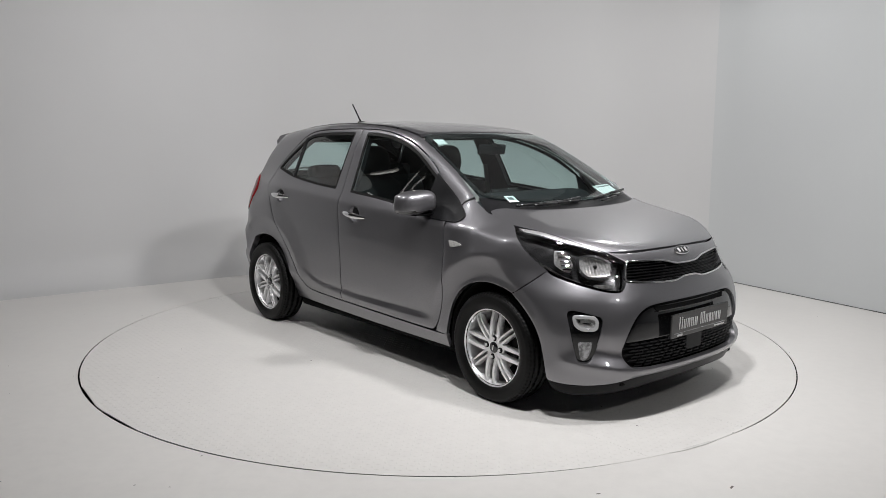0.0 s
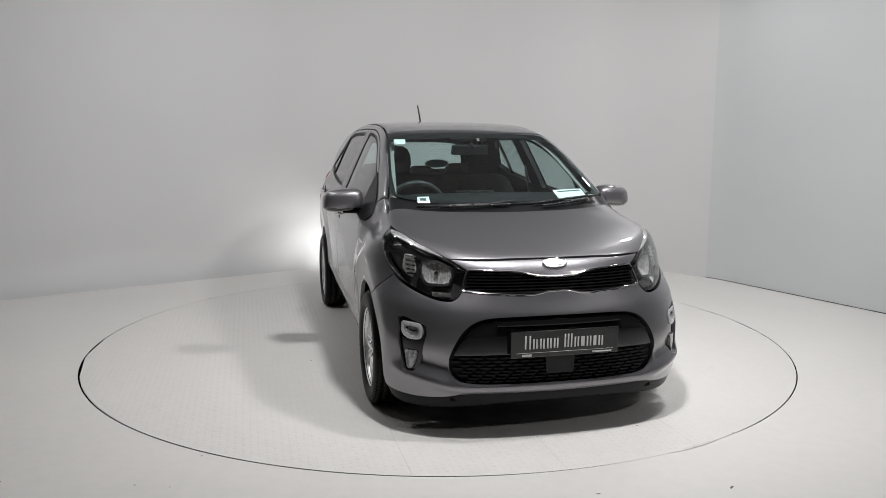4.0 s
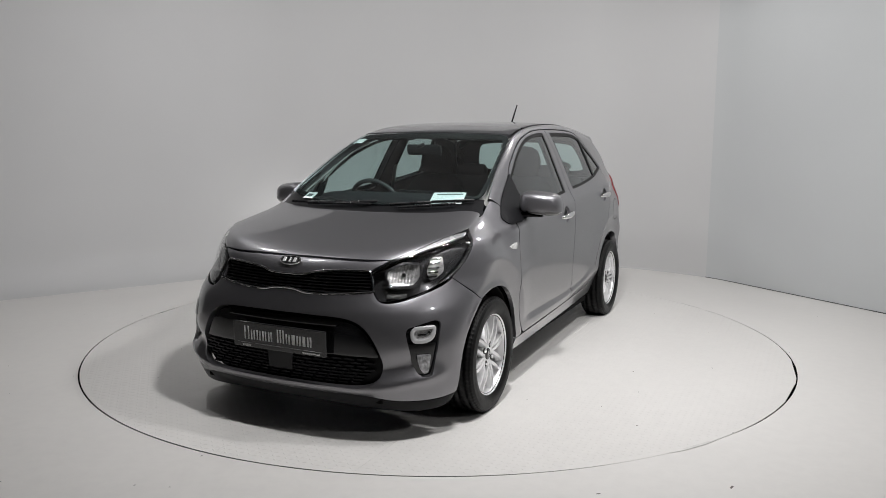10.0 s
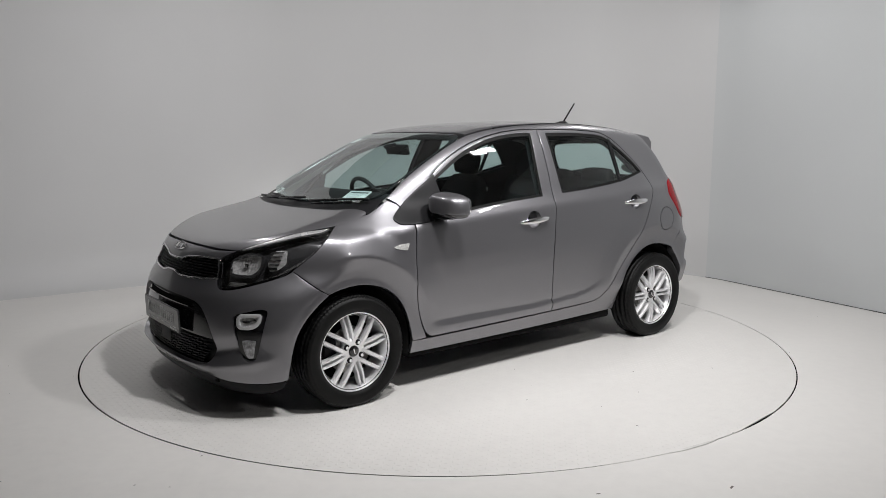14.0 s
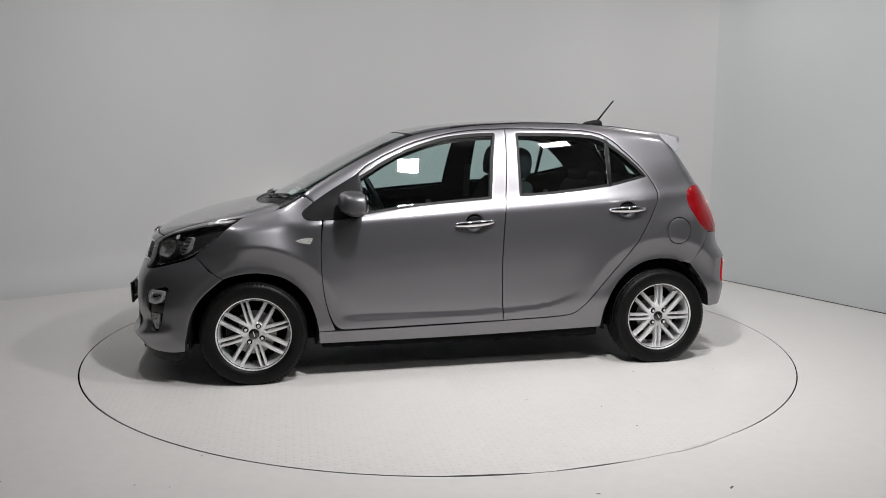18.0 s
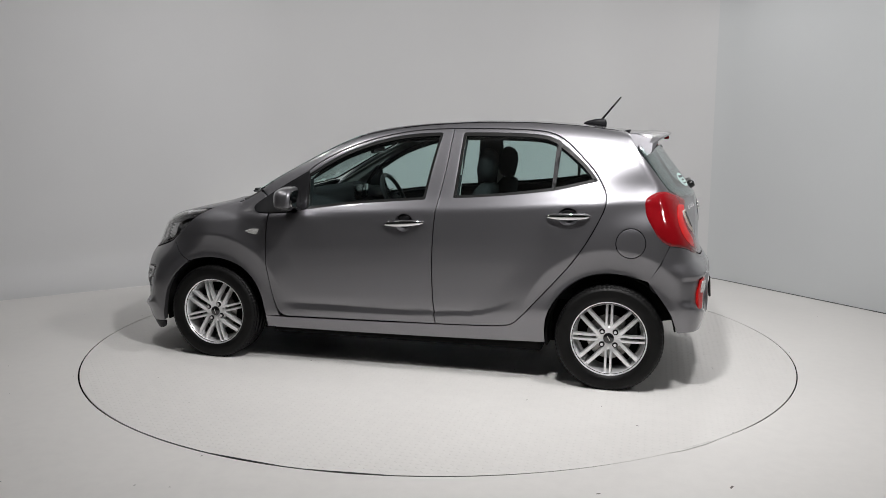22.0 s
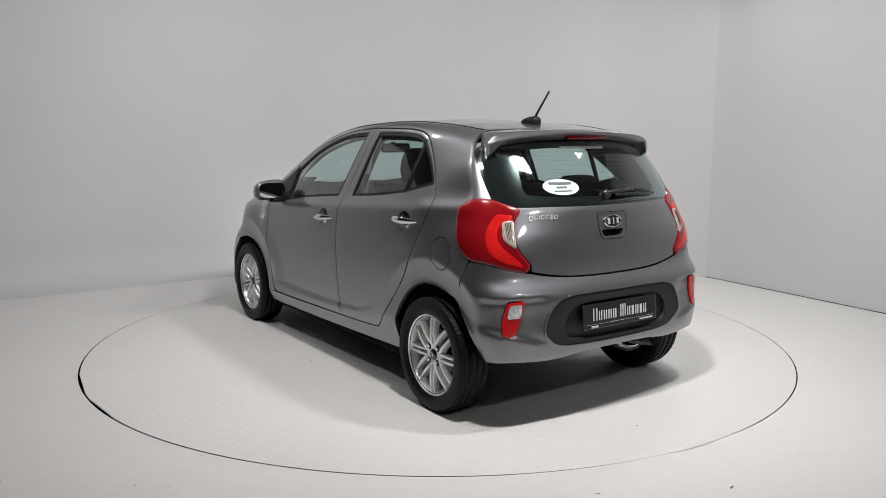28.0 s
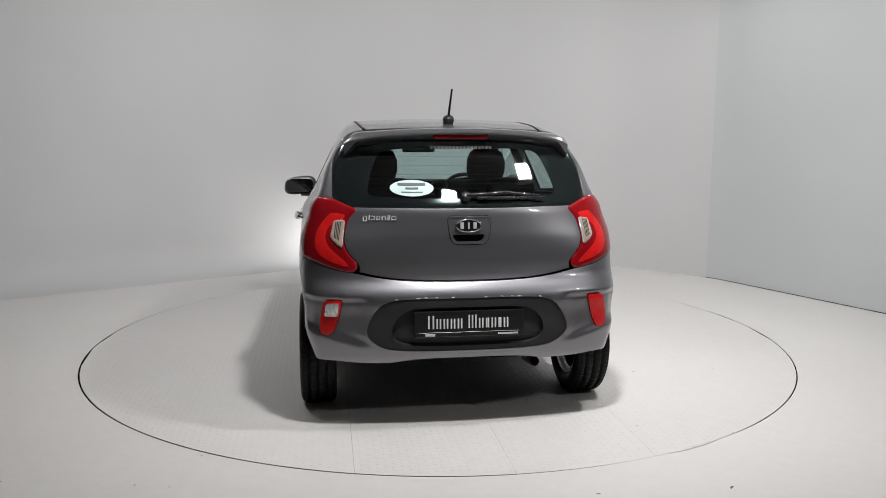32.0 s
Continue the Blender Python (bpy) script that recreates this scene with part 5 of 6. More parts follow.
# ---------- outside fittings ----------
def handle(x0, x1, z0, z1):
    vs, n, m = [], 15, 12
    for i in range(n):
        t = i / (n - 1)
        x, z = x0 + (x1 - x0) * t, z0 + (z1 - z0) * t
        c = S(x, z)[0]
        nr = normals(c[None])[0]
        lift = 0.004 + 0.026 * math.sin(math.pi * min(1, max(0, t))) ** 0.6
        hh = 0.019 * max(0.35, math.sin(math.pi * (0.04 + 0.92 * t)) ** 0.5)
        ht = 0.011 * max(0.4, math.sin(math.pi * (0.04 + 0.92 * t)) ** 0.5)
        for j in range(m):
            a = 2 * math.pi * j / m
            p = c + nr * (lift + ht * math.cos(a)) + np.array([0, 0, 1]) * hh * math.sin(a)
            vs.append(tuple(p))
    fs = grid_faces(n, m, True) + [tuple(range(m)), tuple(range((n - 1) * m, n * m))]
    return vs, fs


for hx in ((0.080, -0.160, 0.868, 0.884), (-0.848, -1.085, 0.940, 0.945)):
    vs, fs = handle(*hx)
    for sd in (1, -1):
        bm = bmesh.new()
        v = [bm.verts.new((x, sd * y, z)) for x, y, z in vs]
        for f in fs:
            bm.faces.new([v[i] for i in f])
        owner = (front_doors if hx[0] > 0 else rear_doors)[0 if sd > 0 else 1]
        part("door_handle", bm, M_CHROME, owner, "chrome pull handle")
for bowl, doors in ((BOWL_F, front_doors), (BOWL_R, rear_doors)):
    mid = np.mean([q[0] for q in bowl], axis=0)
    v, f = sheet(Around, bowl, gap=-0.002, offset=-0.002, thick=0, roll=0, spacing=0.006, warp=lambda p: -0.048 * np.clip(1 - np.sum((p - mid) ** 2, axis=1) / 0.056 ** 2, 0, 1) ** 0.7)
    for sd in (1, -1):
        mesh_object("handle_bowl", [(x, sd * y, z) for x, y, z in v], f if sd > 0 else [tuple(reversed(q)) for q in f], PAINT, doors[0 if sd > 0 else 1], "grey hollow behind the handle")

# black discs put the shade of each bowl's upper half into colour
for gx, gz, doors in ((-0.040, 0.898, front_doors), (-0.966, 0.960, rear_doors)):
    v, f = sheet(Around, ring_on_side(gx, gz, 0.036, 0.024), gap=0, offset=-0.010, thick=0.012, roll=0.004, spacing=0.008)
    for sd in (1, -1):
        mesh_object("grip_shade", [(x, sd * y, z) for x, y, z in v], f if sd > 0 else [tuple(reversed(q)) for q in f], M_SATIN, doors[0 if sd > 0 else 1], "black piece painting the shade in the top of the handle bowl")

panel("side_indicator", Around, [S(0.966, 0.797, 0.006), S(0.925, 0.812), S(0.868, 0.814, 0.008), S(0.885, 0.778, 0.008), S(0.935, 0.784)], M_INDIC, car, "small clear side indicator", True, offset=0.005, gap=0, thick=0.006, spacing=0.008)


def mirror(sd):
    """Door mirror: painted cap, black lower shell, glass and foot."""
    def shell(scale, keep, name, mat, label, parent):
        vs, n, m = [], 28, 18
        for i in range(m + 1):
            lat = -math.pi / 2 + math.pi * i / m
            for j in range(n):
                lon = 2 * math.pi * j / n
                def pw(c, e):
                    return math.copysign(abs(c) ** e, c)
                cx = pw(math.cos(lat), 0.62) * pw(math.cos(lon), 0.75)
                cy = pw(math.cos(lat), 0.62) * pw(math.sin(lon), 0.62)
                cz = pw(math.sin(lat), 0.62)
                x = 0.095 * cx if cx > 0 else 0.034 * cx
                vs.append((0.630 + x * scale - 0.018 * cy, 0.834 + 0.114 * cy * scale * (1 - 0.05 * cz), 1.004 + 0.066 * cz * scale + 0.010 * cy * -1))
        fs = grid_faces(m + 1, n, True)
        fs = [f for f in fs if keep(sum(vs[i][2] for i in f) / 4)]
        vs = [(x, sd * y, z) for x, y, z in vs]
        return mesh_object(name, vs, fs if sd > 0 else [tuple(reversed(f)) for f in fs], mat, parent, label)
    cap = shell(1.0, lambda z: z > 0.962, "door_mirror", PAINT, "grey painted door mirror on a black foot", car)
    shell(0.975, lambda z: z < 0.972, "lower_shell", M_BLACK, "gloss black lower shell", cap)
    bm = bmesh.new()
    k = 32
    ring = []
    for j in range(k):
        a = 2 * math.pi * j / k
        y = 0.836 + 0.096 * math.copysign(abs(math.cos(a)) ** 0.55, math.cos(a))
        z = 1.004 + 0.050 * math.copysign(abs(math.sin(a)) ** 0.55, math.sin(a))
        ring.append(bm.verts.new((0.593 - 0.15 * (y - 0.836), sd * y, z)))
    ext = bmesh.ops.extrude_face_region(bm, geom=[bm.faces.new(ring)])
    for v in ext["geom"]:
        if isinstance(v, bmesh.types.BMVert):
            v.co.x += 0.006
    part("mirror_glass", bm, M_CHROME, cap, "mirror glass", smooth=False)
    vs, fs = [], []
    for cx, cy, cz, hx, hz in ((0.665, 0.690, 0.945, 0.055, 0.022), (0.655, 0.735, 0.942, 0.045, 0.018), (0.635, 0.775, 0.938, 0.040, 0.014), (0.625, 0.830, 0.936, 0.036, 0.010)):
        for j in range(14):
            a = 2 * math.pi * j / 14
            vs.append((cx + hx * math.cos(a), sd * cy, cz + hz * math.sin(a)))
    mesh_object("mirror_foot", vs, grid_faces(4, 14, True), M_SATIN, cap, "black mirror foot")


mirror(1)
mirror(-1)


# rear spoiler with its brake lamp
def spoiler():
    ys = np.linspace(-0.560, 0.560, 61)
    vs = []
    for y in ys:
        e = abs(y) / 0.560
        drop = 0.062 * step01((e - 0.88) / 0.12)
        tip = -1.492 + 0.075 * e ** 2 + 0.03 * e ** 8
        ztip = 1.398 - 0.030 * e ** 2 - 0.032 * e ** 7
        root = T(-1.262 - 0.01 * e, float(y) * 0.91)[0][2] + 0.001
        th = max(0.12, 1 - e ** 10) ** 0.5
        sec = [(-1.262, root), (-1.30, root - 0.002), (-1.38, (root * 0.42 + ztip * 0.58) + 0.006), (tip + 0.015, ztip + 0.001), (tip, ztip - 0.006), (tip + 0.004, ztip - 0.018 * th - drop * 0.8), (tip + 0.05, ztip - 0.040 * th - drop), (-1.385 + 0.03 * e, ztip - 0.052 * th - drop), (-1.33 + 0.02 * e, ztip - 0.035 * th - drop)]
        vs += [(x, float(y) * (0.91 if i < 2 else 0.96 if i == 2 else 1.0), z) for i, (x, z) in enumerate(sec)]
    n = 9
    fs = grid_faces(len(ys), n, True) + [tuple(range(n)), tuple(reversed(range((len(ys) - 1) * n, len(ys) * n)))]
    ob = mesh_object("rear_spoiler", vs, fs, PAINT, car, "grey roof spoiler over the rear glass")
    ob.data.set_sharp_from_angle(angle=radians(50))
    bm = box_bm(0.03, 0.27, 0.026, (-1.462, 0, 1.366), 0.008, 2)
    part("brake_lamp", bm, M_RED, ob, "narrow red high brake lamp")


spoiler()

# roof aerial
vs, fs = loft_box([(-0.965, 0, 1.447, 0.006, 0.004, 1.57), (-0.99, 0, 1.452, 0.018, 0.012, 1.57), (-1.04, 0, 1.455, 0.026, 0.020, 1.57), (-1.085, 0, 1.452, 0.028, 0.026, 1.57), (-1.10, 0, 1.448, 0.024, 0.022, 1.57), (-1.105, 0, 1.445, 0.012, 0.010, 1.57)], 0.8)
aerial = mesh_object("roof_aerial", vs, fs, M_SATIN, car, "short black rod aerial on a rounded foot")
bm = bmesh.new()
bmesh.ops.create_cone(bm, cap_ends=True, segments=12, radius1=0.0066, radius2=0.0050, depth=0.175)
rod = part("aerial_rod", bm, M_SATIN, aerial)
rod.matrix_basis = Matrix.Translation((-1.130, 0, 1.538)) @ Vector((-0.100, 0, 0.122)).to_track_quat("Z", "X").to_matrix().to_4x4()


def bar(a, b, w, h, name, mat, parent, label=""):
    """A slim bevelled bar from a to b."""
    a, b = Vector(a), Vector(b)
    bm = box_bm(1, 1, 1)
    L = (b - a).length
    for v in bm.verts:
        v.co = Vector((v.co.x * w, v.co.y * h, v.co.z * L))
    bmesh.ops.bevel(bm, geom=bm.edges[:], offset=min(w, h) * 0.25, segments=1, affect="EDGES")
    ob = part(name, bm, mat, parent, label)
    ob.matrix_basis = Matrix.Translation((a + b) / 2) @ (b - a).to_track_quat("Z", "Y").to_matrix().to_4x4()
    return ob


def on_top(x, y, lift):
    p, _ = T(x, y)
    return Vector(p + normals(p[None])[0] * lift)


# wipers
for pts, blade in ((((1.10, 0.02), (1.12, -0.20), (1.115, -0.38)), ((1.075, 0.05), (1.105, -0.15), (1.095, -0.50))), (((1.12, 0.20), (1.08, 0.38), (1.04, 0.50)), ((1.105, 0.14), (1.045, 0.36), (0.985, 0.58)))):
    w = bar(on_top(*pts[0], 0.006), on_top(*pts[1], 0.012), 0.018, 0.012, "wiper", M_WIPER, car, "black windscreen wiper lying at the screen base")
    inv = w.matrix_basis.inverted()
    for a, b, ww, nm in ((pts[1], pts[2], 0.012, "wiper_arm"), (blade[0], blade[1], 0.014, "wiper_blade"), (blade[1], blade[2], 0.012, "wiper_blade")):
        q = bar(on_top(*a, 0.012), on_top(*b, 0.010), ww, 0.014, nm, M_WIPER, w)
        q.matrix_basis = inv @ q.matrix_basis


def on_tail(y, z, lift):
    p, _ = B(y, z)
    return Vector(p + normals(p[None])[0] * lift)


rw = bar(on_tail(0.0, 1.082, 0.018), on_tail(-0.20, 1.092, 0.022), 0.022, 0.016, "rear_wiper", M_WIPER, car, "black rear wiper at the foot of the glass")
inv = rw.matrix_basis.inverted()
for a, b, ww, nm in (((-0.20, 1.092), (-0.36, 1.078), 0.016, "wiper_arm"), ((-0.05, 1.070), (-0.39, 1.068), 0.012, "wiper_blade")):
    q = bar(on_tail(*a, 0.020), on_tail(*b, 0.014), ww, 0.014, nm, M_WIPER, rw)
    q.matrix_basis = inv @ q.matrix_basis
bm = disc_bm(0.024, -0.015, 0.020, 24, 0.006)
q = part("wiper_pivot", bm, M_WIPER, rw)
q.matrix_basis = inv @ (Matrix.Translation(on_tail(0.0, 1.082, 0.004)) @ Vector(normals(B(0.0, 1.082)[0][None])[0]).to_track_quat("Y", "Z").to_matrix().to_4x4())

# heating lines of the rear glass
hv, hf = [], []
for i in range(10):
    z = 1.105 + i * 0.021
    half = 0.50 - 0.09 * (z - 1.1) / 0.2
    ys = np.linspace(-half, half, 25)
    for y in ys:
        p = B(float(y), z)[0]
        nr = normals(p[None])[0]
        for dz in (-0.0004, 0.0004):
            hv.append(tuple(p - nr * 0.004 + np.array([0, 0, dz])))
    base = i * 50
    hf += [(base + 2 * k, base + 2 * k + 2, base + 2 * k + 3, base + 2 * k + 1) for k in range(24)]
mesh_object("heating_lines", hv, hf, simple("brown_heating_line", (0.10, 0.07, 0.06), 0.6), car, "fine heating lines on the rear glass")

# ---------- grille bars and meshes ----------
def slats(name, rows, mat, owner, label):
    """Bars that follow the nose: (y0, y1, z, half height, offset)."""
    vs, fs = [], []
    for y0, y1, z, hh, off in rows:
        k = max(2, int(abs(y1 - y0) / 0.03) + 2)
        base = len(vs)
        for y in np.linspace(y0, y1, k):
            p = F(float(y), z)[0]
            nr = normals(p[None])[0]
            for dz, dn in ((-hh, off - 0.012), (-hh * 0.6, off), (hh * 0.6, off), (hh, off - 0.012)):
                vs.append(tuple(p + nr * dn + np.array([0, 0, dz])))
        for i in range(k - 1):
            for j in range(3):
                a = base + i * 4 + j
                fs.append((a, a + 4, a + 5, a + 1))
    return mesh_object(name, vs, fs, mat, owner, label, smooth=False)


rows = []
for i in range(7):
    z = 0.672 + i * 0.0135
    lo, hi = (0.14, 0.408 if z > 0.70 else 0.422) if z > 0.735 or z < 0.672 else (0.0, 0.415)
    rows += [(-hi, -lo, z, 0.0042, -0.010), (lo, hi, z, 0.0042, -0.010)] if lo else [(-hi, hi, z, 0.0042, -0.010)]
slats("grille_slats", rows, M_SATIN, car, "gloss black grille slats")
rows = []
for r in range(8):
    z = 0.270 + r * 0.0155
    half = 0.44 + 0.06 * math.sin(min(1, r / 5) * math.pi / 2)
    n = int(2 * half / 0.062)
    for c in range(n + 1):
        y = -half + (c + (0.5 if r % 2 else 0.0)) * 0.062
        if y + 0.046 > half:
            continue
        rows.append((y, y + 0.046, z, 0.0055, -0.014))
slats("grille_mesh", rows, M_SATIN, car, "black honeycomb mesh of short bars")
slats("slot_lip", [(-0.30, 0.30, 0.528, 0.004, 0.002)], M_BLACK, car, "gloss black lip under the air slot")

# ---------- headlamp internals ----------
MAIN = [P(1.612, 0.598, 0.798, 0.02), P(1.665, 0.530, 0.806, 0.02), P(1.728, 0.470, 0.768, 0.02), P(1.744, 0.495, 0.705, 0.02), P(1.672, 0.592, 0.700, 0.03), P(1.630, 0.610, 0.737, 0.02)]
MAIN_MID = np.mean([q[0] for q in MAIN], axis=0)
panel("reflector", NOSE_VIEW, MAIN, M_LENSW, car, "bright ribbed main headlamp reflector", True, gap=0, offset=-0.016, thick=0.0, spacing=0.005, roll=0, warp=lambda p: -0.026 * np.clip(1 - np.sum((p - MAIN_MID) ** 2, axis=1) / 0.085 ** 2, 0, 1) + 0.0022 * np.cos(p[:, 1] * 520))
panel("reflector_frame", NOSE_VIEW, inset(NOSE_VIEW, MAIN, -0.006), M_BEZEL, car, "dark frame of the main reflector", True, gap=0, offset=-0.015, thick=0.03, holes=(inset(NOSE_VIEW, MAIN, 0.004),), roll=0, spacing=0.01)
BULB = [P(1.690, 0.536, 0.760, 0.008), P(1.677, 0.552, 0.761, 0.008), P(1.679, 0.556, 0.743, 0.008), P(1.693, 0.541, 0.742, 0.008)]
panel("bulb_cap", NOSE_VIEW, BULB, M_CHROME, car, "bright bulb shield", True, gap=0, offset=-0.022, thick=0.016, spacing=0.006)
for k, zz in enumerate((0.815, 0.795, 0.775, 0.755, 0.737)):
    q = [P(1.580 + 0.008 * k, 0.620 + 0.004 * k, zz + 0.004, 0.002), P(1.528 + 0.012 * k, 0.660 + 0.002 * k, zz + 0.005, 0.002), P(1.530 + 0.012 * k, 0.662 + 0.002 * k, zz - 0.003, 0.002), P(1.582 + 0.008 * k, 0.623 + 0.004 * k, zz - 0.004, 0.002)]
    panel("indicator_rib", NOSE_VIEW, q, M_CHROME, car, "bright rib of the indicator reflector", True, gap=0, offset=-0.012, thick=0.014, spacing=0.008, roll=0)
TURN = [P(1.512, 0.664, 0.826, 0.01), P(1.560, 0.630, 0.826, 0.01), P(1.607, 0.625, 0.760, 0.01), P(1.604, 0.643, 0.720, 0.01), P(1.570, 0.664, 0.728, 0.01), P(1.530, 0.681, 0.755, 0.01)]
panel("indicator_bowl", NOSE_VIEW, TURN, M_LENSW, car, "smoky indicator bowl", True, gap=0, offset=-0.020, thick=0.0, spacing=0.012, roll=0)
BROW = [P(1.287, 0.684, 0.919, 0.004), P(1.401, 0.641, 0.905), P(1.524, 0.595, 0.873), P(1.611, 0.540, 0.845), P(1.685, 0.486, 0.813, 0.006), P(1.612, 0.557, 0.836), P(1.530, 0.613, 0.858), P(1.440, 0.654, 0.881), P(1.335, 0.695, 0.902, 0.006)]
panel("lamp_brow", NOSE_VIEW, BROW, M_BROW, car, "silver brow strip along the top of the headlamp", True, gap=0.001, offset=-0.001, thick=0.01, spacing=0.01, roll=0.001)
for s in (1, -1):
    for k in range(3):
        slats("lamp_fin", [(s * 0.49, s * 0.57, 0.662 + 0.006 * k, 0.0018, -0.03)], M_LENSW, car, "fine fin at the foot of the headlamp")

# ---------- badges, plates and papers ----------
def oval_badge(centre, normal, hw, hh):
    """A black oval with a chrome rim and three plain bright bars."""
    rot = Vector(normal).to_track_quat("X", "Z").to_matrix().to_4x4()
    bm = bmesh.new()
    n = 48
    def ring(sc, x):
        return [bm.verts.new((x, hw * sc * math.cos(2 * math.pi * i / n), hh * sc * math.sin(2 * math.pi * i / n))) for i in range(n)]
    rings = [ring(1.0, 0.0), ring(1.0, 0.006), ring(0.96, 0.009), ring(0.89, 0.009), ring(0.86, 0.006)]
    for a, b in zip(rings, rings[1:]):
        for i in range(n):
            bm.faces.new((a[i], a[(i + 1) % n], b[(i + 1) % n], b[i]))
    ob = part("badge", bm, M_CHROME, car, "oval badge with a chrome rim")
    ob.matrix_basis = Matrix.Translation(centre) @ rot
    bm = bmesh.new()
    bmesh.ops.create_circle(bm, cap_ends=True, segments=n, radius=1)
    for v in bm.verts:
        v.co = Vector((0.006, hw * 0.88 * v.co.x, hh * 0.88 * v.co.y))
    ext = bmesh.ops.extrude_face_region(bm, geom=bm.faces[:])
    for v in ext["geom"]:
        if isinstance(v, bmesh.types.BMVert):
            v.co.x -= 0.004
    part("badge_field", bm, M_BLACK, ob, "gloss black field", smooth=False)
    for y, w in ((-0.50, 0.26), (0.0, 0.12), (0.46, 0.26)):
        part("badge_mark", box_bm(0.004, hw * w, hh * 0.95, (0.009, y * hw, 0), 0.001, 1), M_BROW, ob, smooth=False)


def normal_at(p):
    return Vector(normals(np.array([p], float))[0])


c = F(0.0, 0.790)[0]
oval_badge(Vector(c) + normal_at(c) * 0.001, normal_at(c), 0.060, 0.027)
c = B(-0.006, 0.955)[0]
oval_badge(Vector(c) + normal_at(c) * 0.001, normal_at(c), 0.064, 0.031)
# raised bright model mark on the tailgate: plain strokes
x0 = 0.482
for i, (w, h, dz) in enumerate(((0.020, 0.026, -0.004), (0.006, 0.024, 0), (0.018, 0.020, 0), (0.018, 0.020, 0), (0.020, 0.020, 0), (0.012, 0.026, 0.002), (0.024, 0.020, 0))):
    c = B(x0 - w / 2, 0.990)[0]
    bm = bmesh.new()
    t = 0.0048 if w > 0.015 else w
    strokes = [(t, h, -(w - t) / 2, 0), (t, h, (w - t) / 2, 0), (w, t, 0, (h - t) / 2), (w, t, 0, -(h - t) / 2)] if w > 0.015 else [(w, h, 0, 0)]
    if i == 2:
        strokes = strokes[1:]
    if i == 4:
        strokes = strokes[:3]
    for sw, sh, oy, oz in strokes:
        piece = box_bm(0.005, sw, sh, (0.001, oy, dz + oz), 0.001, 1)
        me = bpy.data.meshes.new("stroke")
        piece.to_mesh(me)
        piece.free()
        bm.from_mesh(me)
        bpy.data.meshes.remove(me)
    q = part("model_mark", bm, M_BROW, car, "raised bright model mark of plain strokes", smooth=False)
    q.matrix_basis = Matrix.Translation(Vector(c) + normal_at(c) * 0.001) @ normal_at(c).to_track_quat("X", "Z").to_matrix().to_4x4()
    x0 -= w + 0.006


def plate(m, label):
    ob = part("number_plate", box_bm(0.012, 0.520, 0.122, (0, 0, 0), 0.004), M_PLATE, car, label, smooth=False)
    ob.matrix_basis = m
    # thin pale bars, of the lettering's size and weight
    y = -0.196
    for k, w in enumerate((0.030, 0.024, 0.024, 0.024, 0.024, -0.018, 0.040, 0.024, 0.018, 0.024, 0.016, 0.024)):
        if w < 0:
            y -= w
            continue
        h = 0.062 if k in (0, 6) else 0.046
        for q in ((0.0045, w - 0.0045) if w < 0.035 else (0.0045, w / 2, w - 0.0045)):
            part("plate_bar", box_bm(0.002, 0.0075, h, (0.0068, y + q, 0.010 - (0.062 - h) / 2), 0.0005, 1), M_SILVERP, ob, smooth=False)
        y += w + 0.009
    part("plate_line", box_bm(0.003, 0.470, 0.0016, (0.0060, 0, -0.0385), 0.0004, 1), M_BROW, ob, smooth=False)
    part("plate_bar", box_bm(0.002, 0.046, 0.010, (0.0068, -0.185, -0.050), 0.0004, 1), M_SILVERP, ob, smooth=False)
    part("plate_bar", box_bm(0.002, 0.095, 0.007, (0.0068, 0.180, -0.050), 0.0004, 1), M_SILVERP, ob, smooth=False)
    return ob


plate(pose(1.914, 0.012, 0.447, 0, 2, 0), "black dealer number plate with pale bars, front bumper")
plate(pose(-1.738, 0.0, 0.508, 0, -4, 180), "black dealer number plate with pale bars, rear bumper")


def decal(view, pts, mat, name, label, offset, **how):
    return panel(name, view, pts, mat, car, label, offset=offset, gap=0, thick=0.0008, roll=0, spacing=0.015, **how)[0]


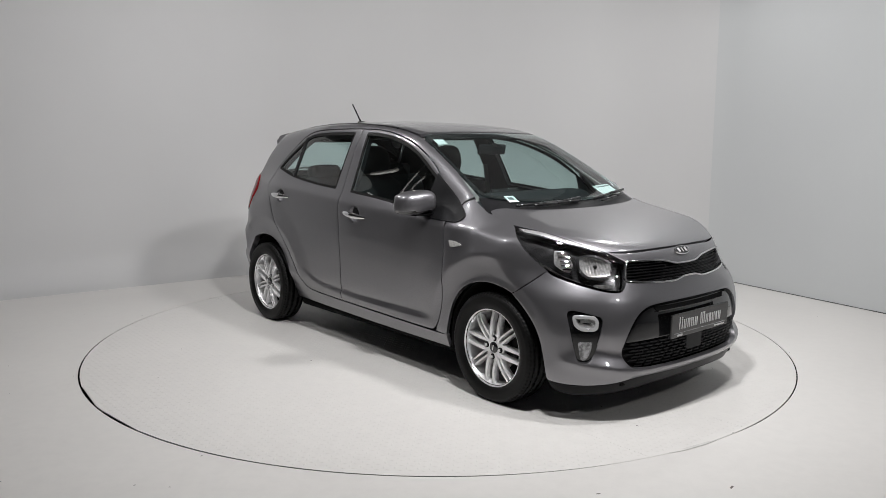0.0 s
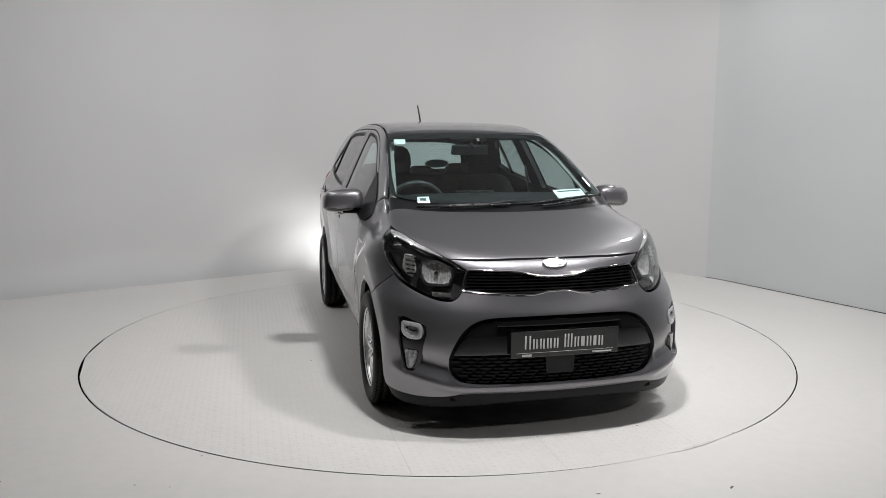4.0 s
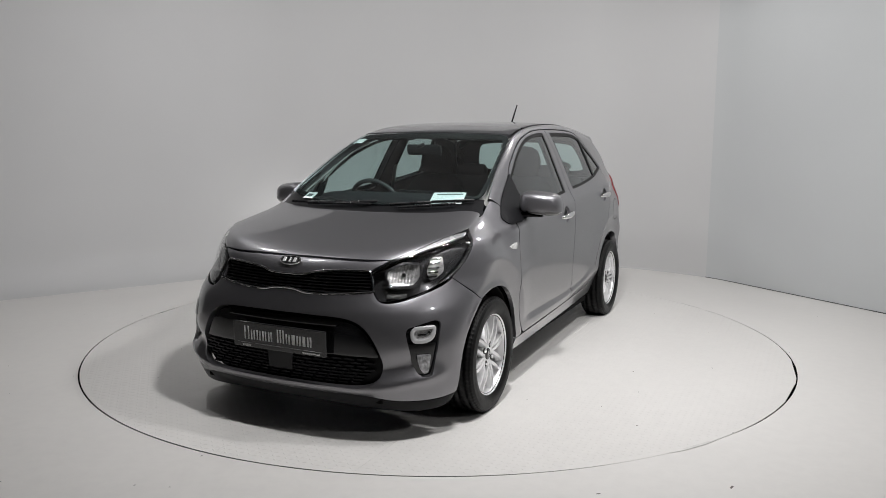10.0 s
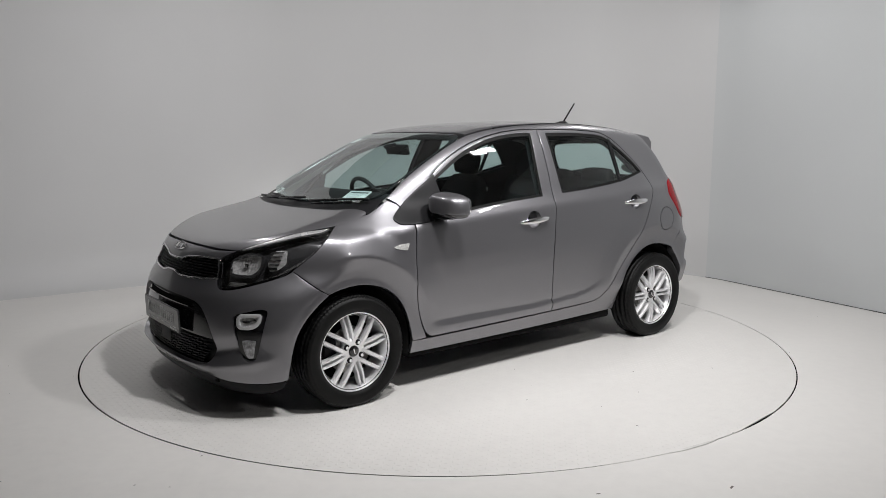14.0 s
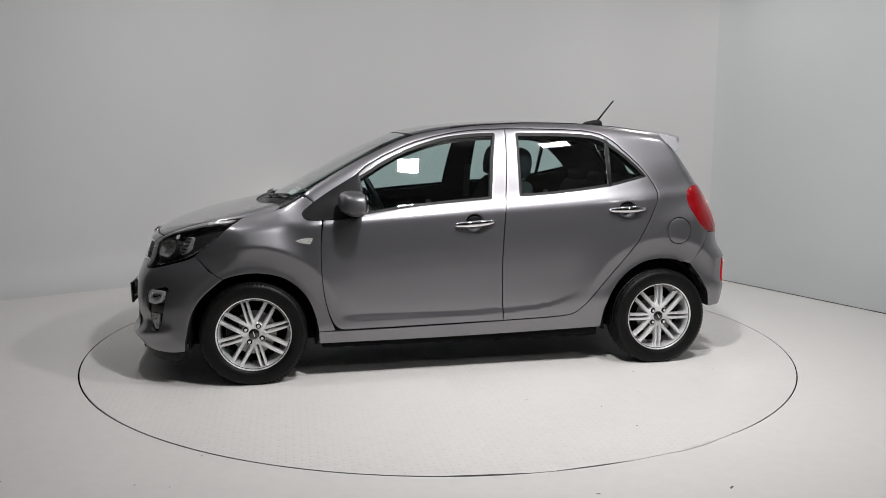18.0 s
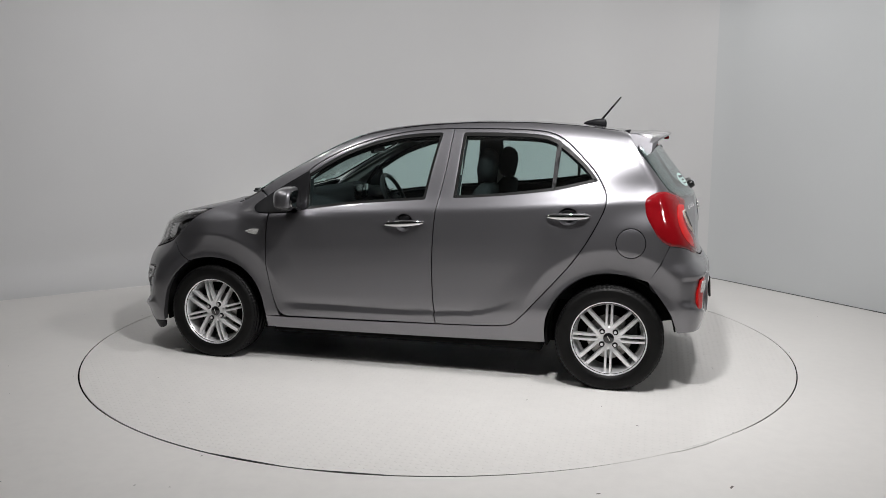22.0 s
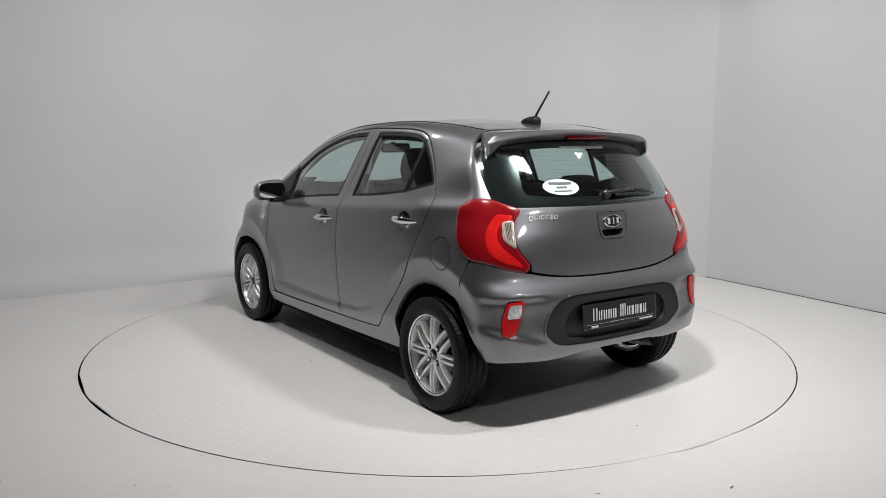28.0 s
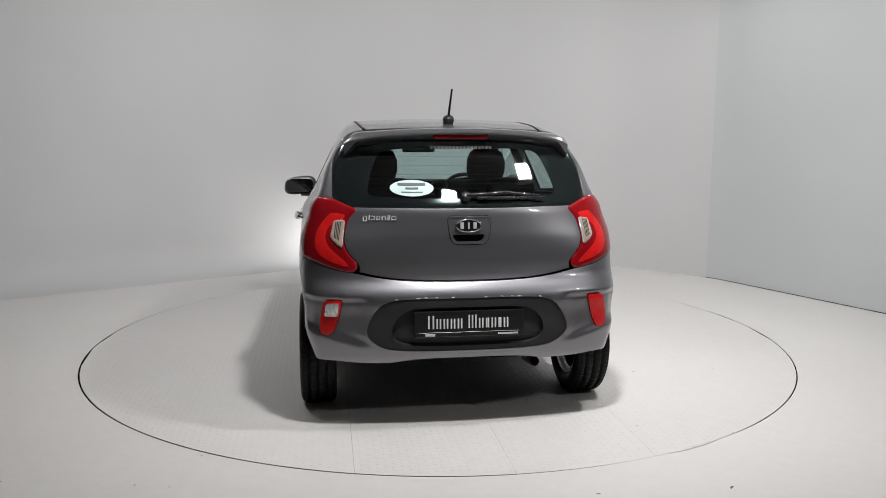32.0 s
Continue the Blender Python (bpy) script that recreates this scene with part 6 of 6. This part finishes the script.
# papers behind the windscreen
decal(Above, [T(0.945, 0.325, 0.004), T(0.922, 0.508, 0.004), T(1.018, 0.519, 0.004), T(1.040, 0.339, 0.004)], M_PAPER, "windscreen_paper", "white price paper behind the windscreen", -0.003)
decal(Above, [T(0.955, 0.350, 0), T(0.935, 0.495, 0), T(0.943, 0.497, 0), T(0.963, 0.352, 0)], M_PRINT, "paper_print", "grey print line on the paper", -0.0015)
decal(Above, [T(0.455, -0.50, 0), T(0.387, -0.489, 0), T(0.399, -0.420, 0), T(0.457, -0.430, 0)], M_PAPER, "windscreen_sticker", "small white sticker in the windscreen corner", -0.003)
decal(Above, [T(1.032, -0.479, 0), T(0.976, -0.472, 0), T(0.980, -0.406, 0), T(1.037, -0.411, 0)], M_PAPER, "windscreen_sticker", "small white sticker low in the windscreen", -0.003)
decal(Above, [T(1.012, -0.462, 0), T(0.990, -0.460, 0), T(0.993, -0.425, 0), T(1.014, -0.428, 0)], M_PRINT, "sticker_print", "dark mark on the sticker", -0.0015)
oval = [(B(0.249 + 0.102 * math.cos(a), 1.125 + 0.037 * math.sin(a))[0], 0.0) for a in np.linspace(0, 2 * math.pi, 40, endpoint=False)]
decal(TAIL_VIEW, oval, simple("pale_blue_sticker", (0.46, 0.60, 0.575), 0.5, vary=0.03), "oval_sticker", "pale oval dealer sticker on the rear glass", 0.001)
for y, z, w, h in ((0.249, 1.142, 0.130, 0.012), (0.249, 1.123, 0.060, 0.008), (0.249, 1.106, 0.100, 0.005)):
    decal(TAIL_VIEW, [B(y - w / 2, z - h / 2, 0), B(y + w / 2, z - h / 2, 0), B(y + w / 2, z + h / 2, 0), B(y - w / 2, z + h / 2, 0)], M_PRINT, "sticker_bar", "dark print bar on the sticker", 0.003)
for k in range(17):
    y = 0.146 - k * 0.0182
    decal(TAIL_VIEW, [B(y, 1.306, 0), B(y - 0.0135, 1.306, 0), B(y - 0.0135, 1.319, 0), B(y, 1.319, 0)], M_PAPER, "glass_lettering_bar", "white print bars along the top of the rear glass", 0.002)


# ---------- what moves: the deck turns and carries the car round ----------
TURN_START, TURN_RATE = -49.722, -6.6269
CAR_X, CAR_Y = 0.005, 0.1065


def motions():
    times = [0.0, 0.1, 0.5] + [float(i) for i in range(1, 32)] + [31.5, 31.9, 32.0]
    deck_rows, car_rows = [], []
    for t in times:
        m = pose(0, 0, 0, 0, 0, TURN_START + TURN_RATE * t)
        deck_rows.append((t, m))
        car_rows.append((t, m @ pose(CAR_X, CAR_Y, 0)))
    walk(turntable_deck, deck_rows)
    walk(car, car_rows)


motions()
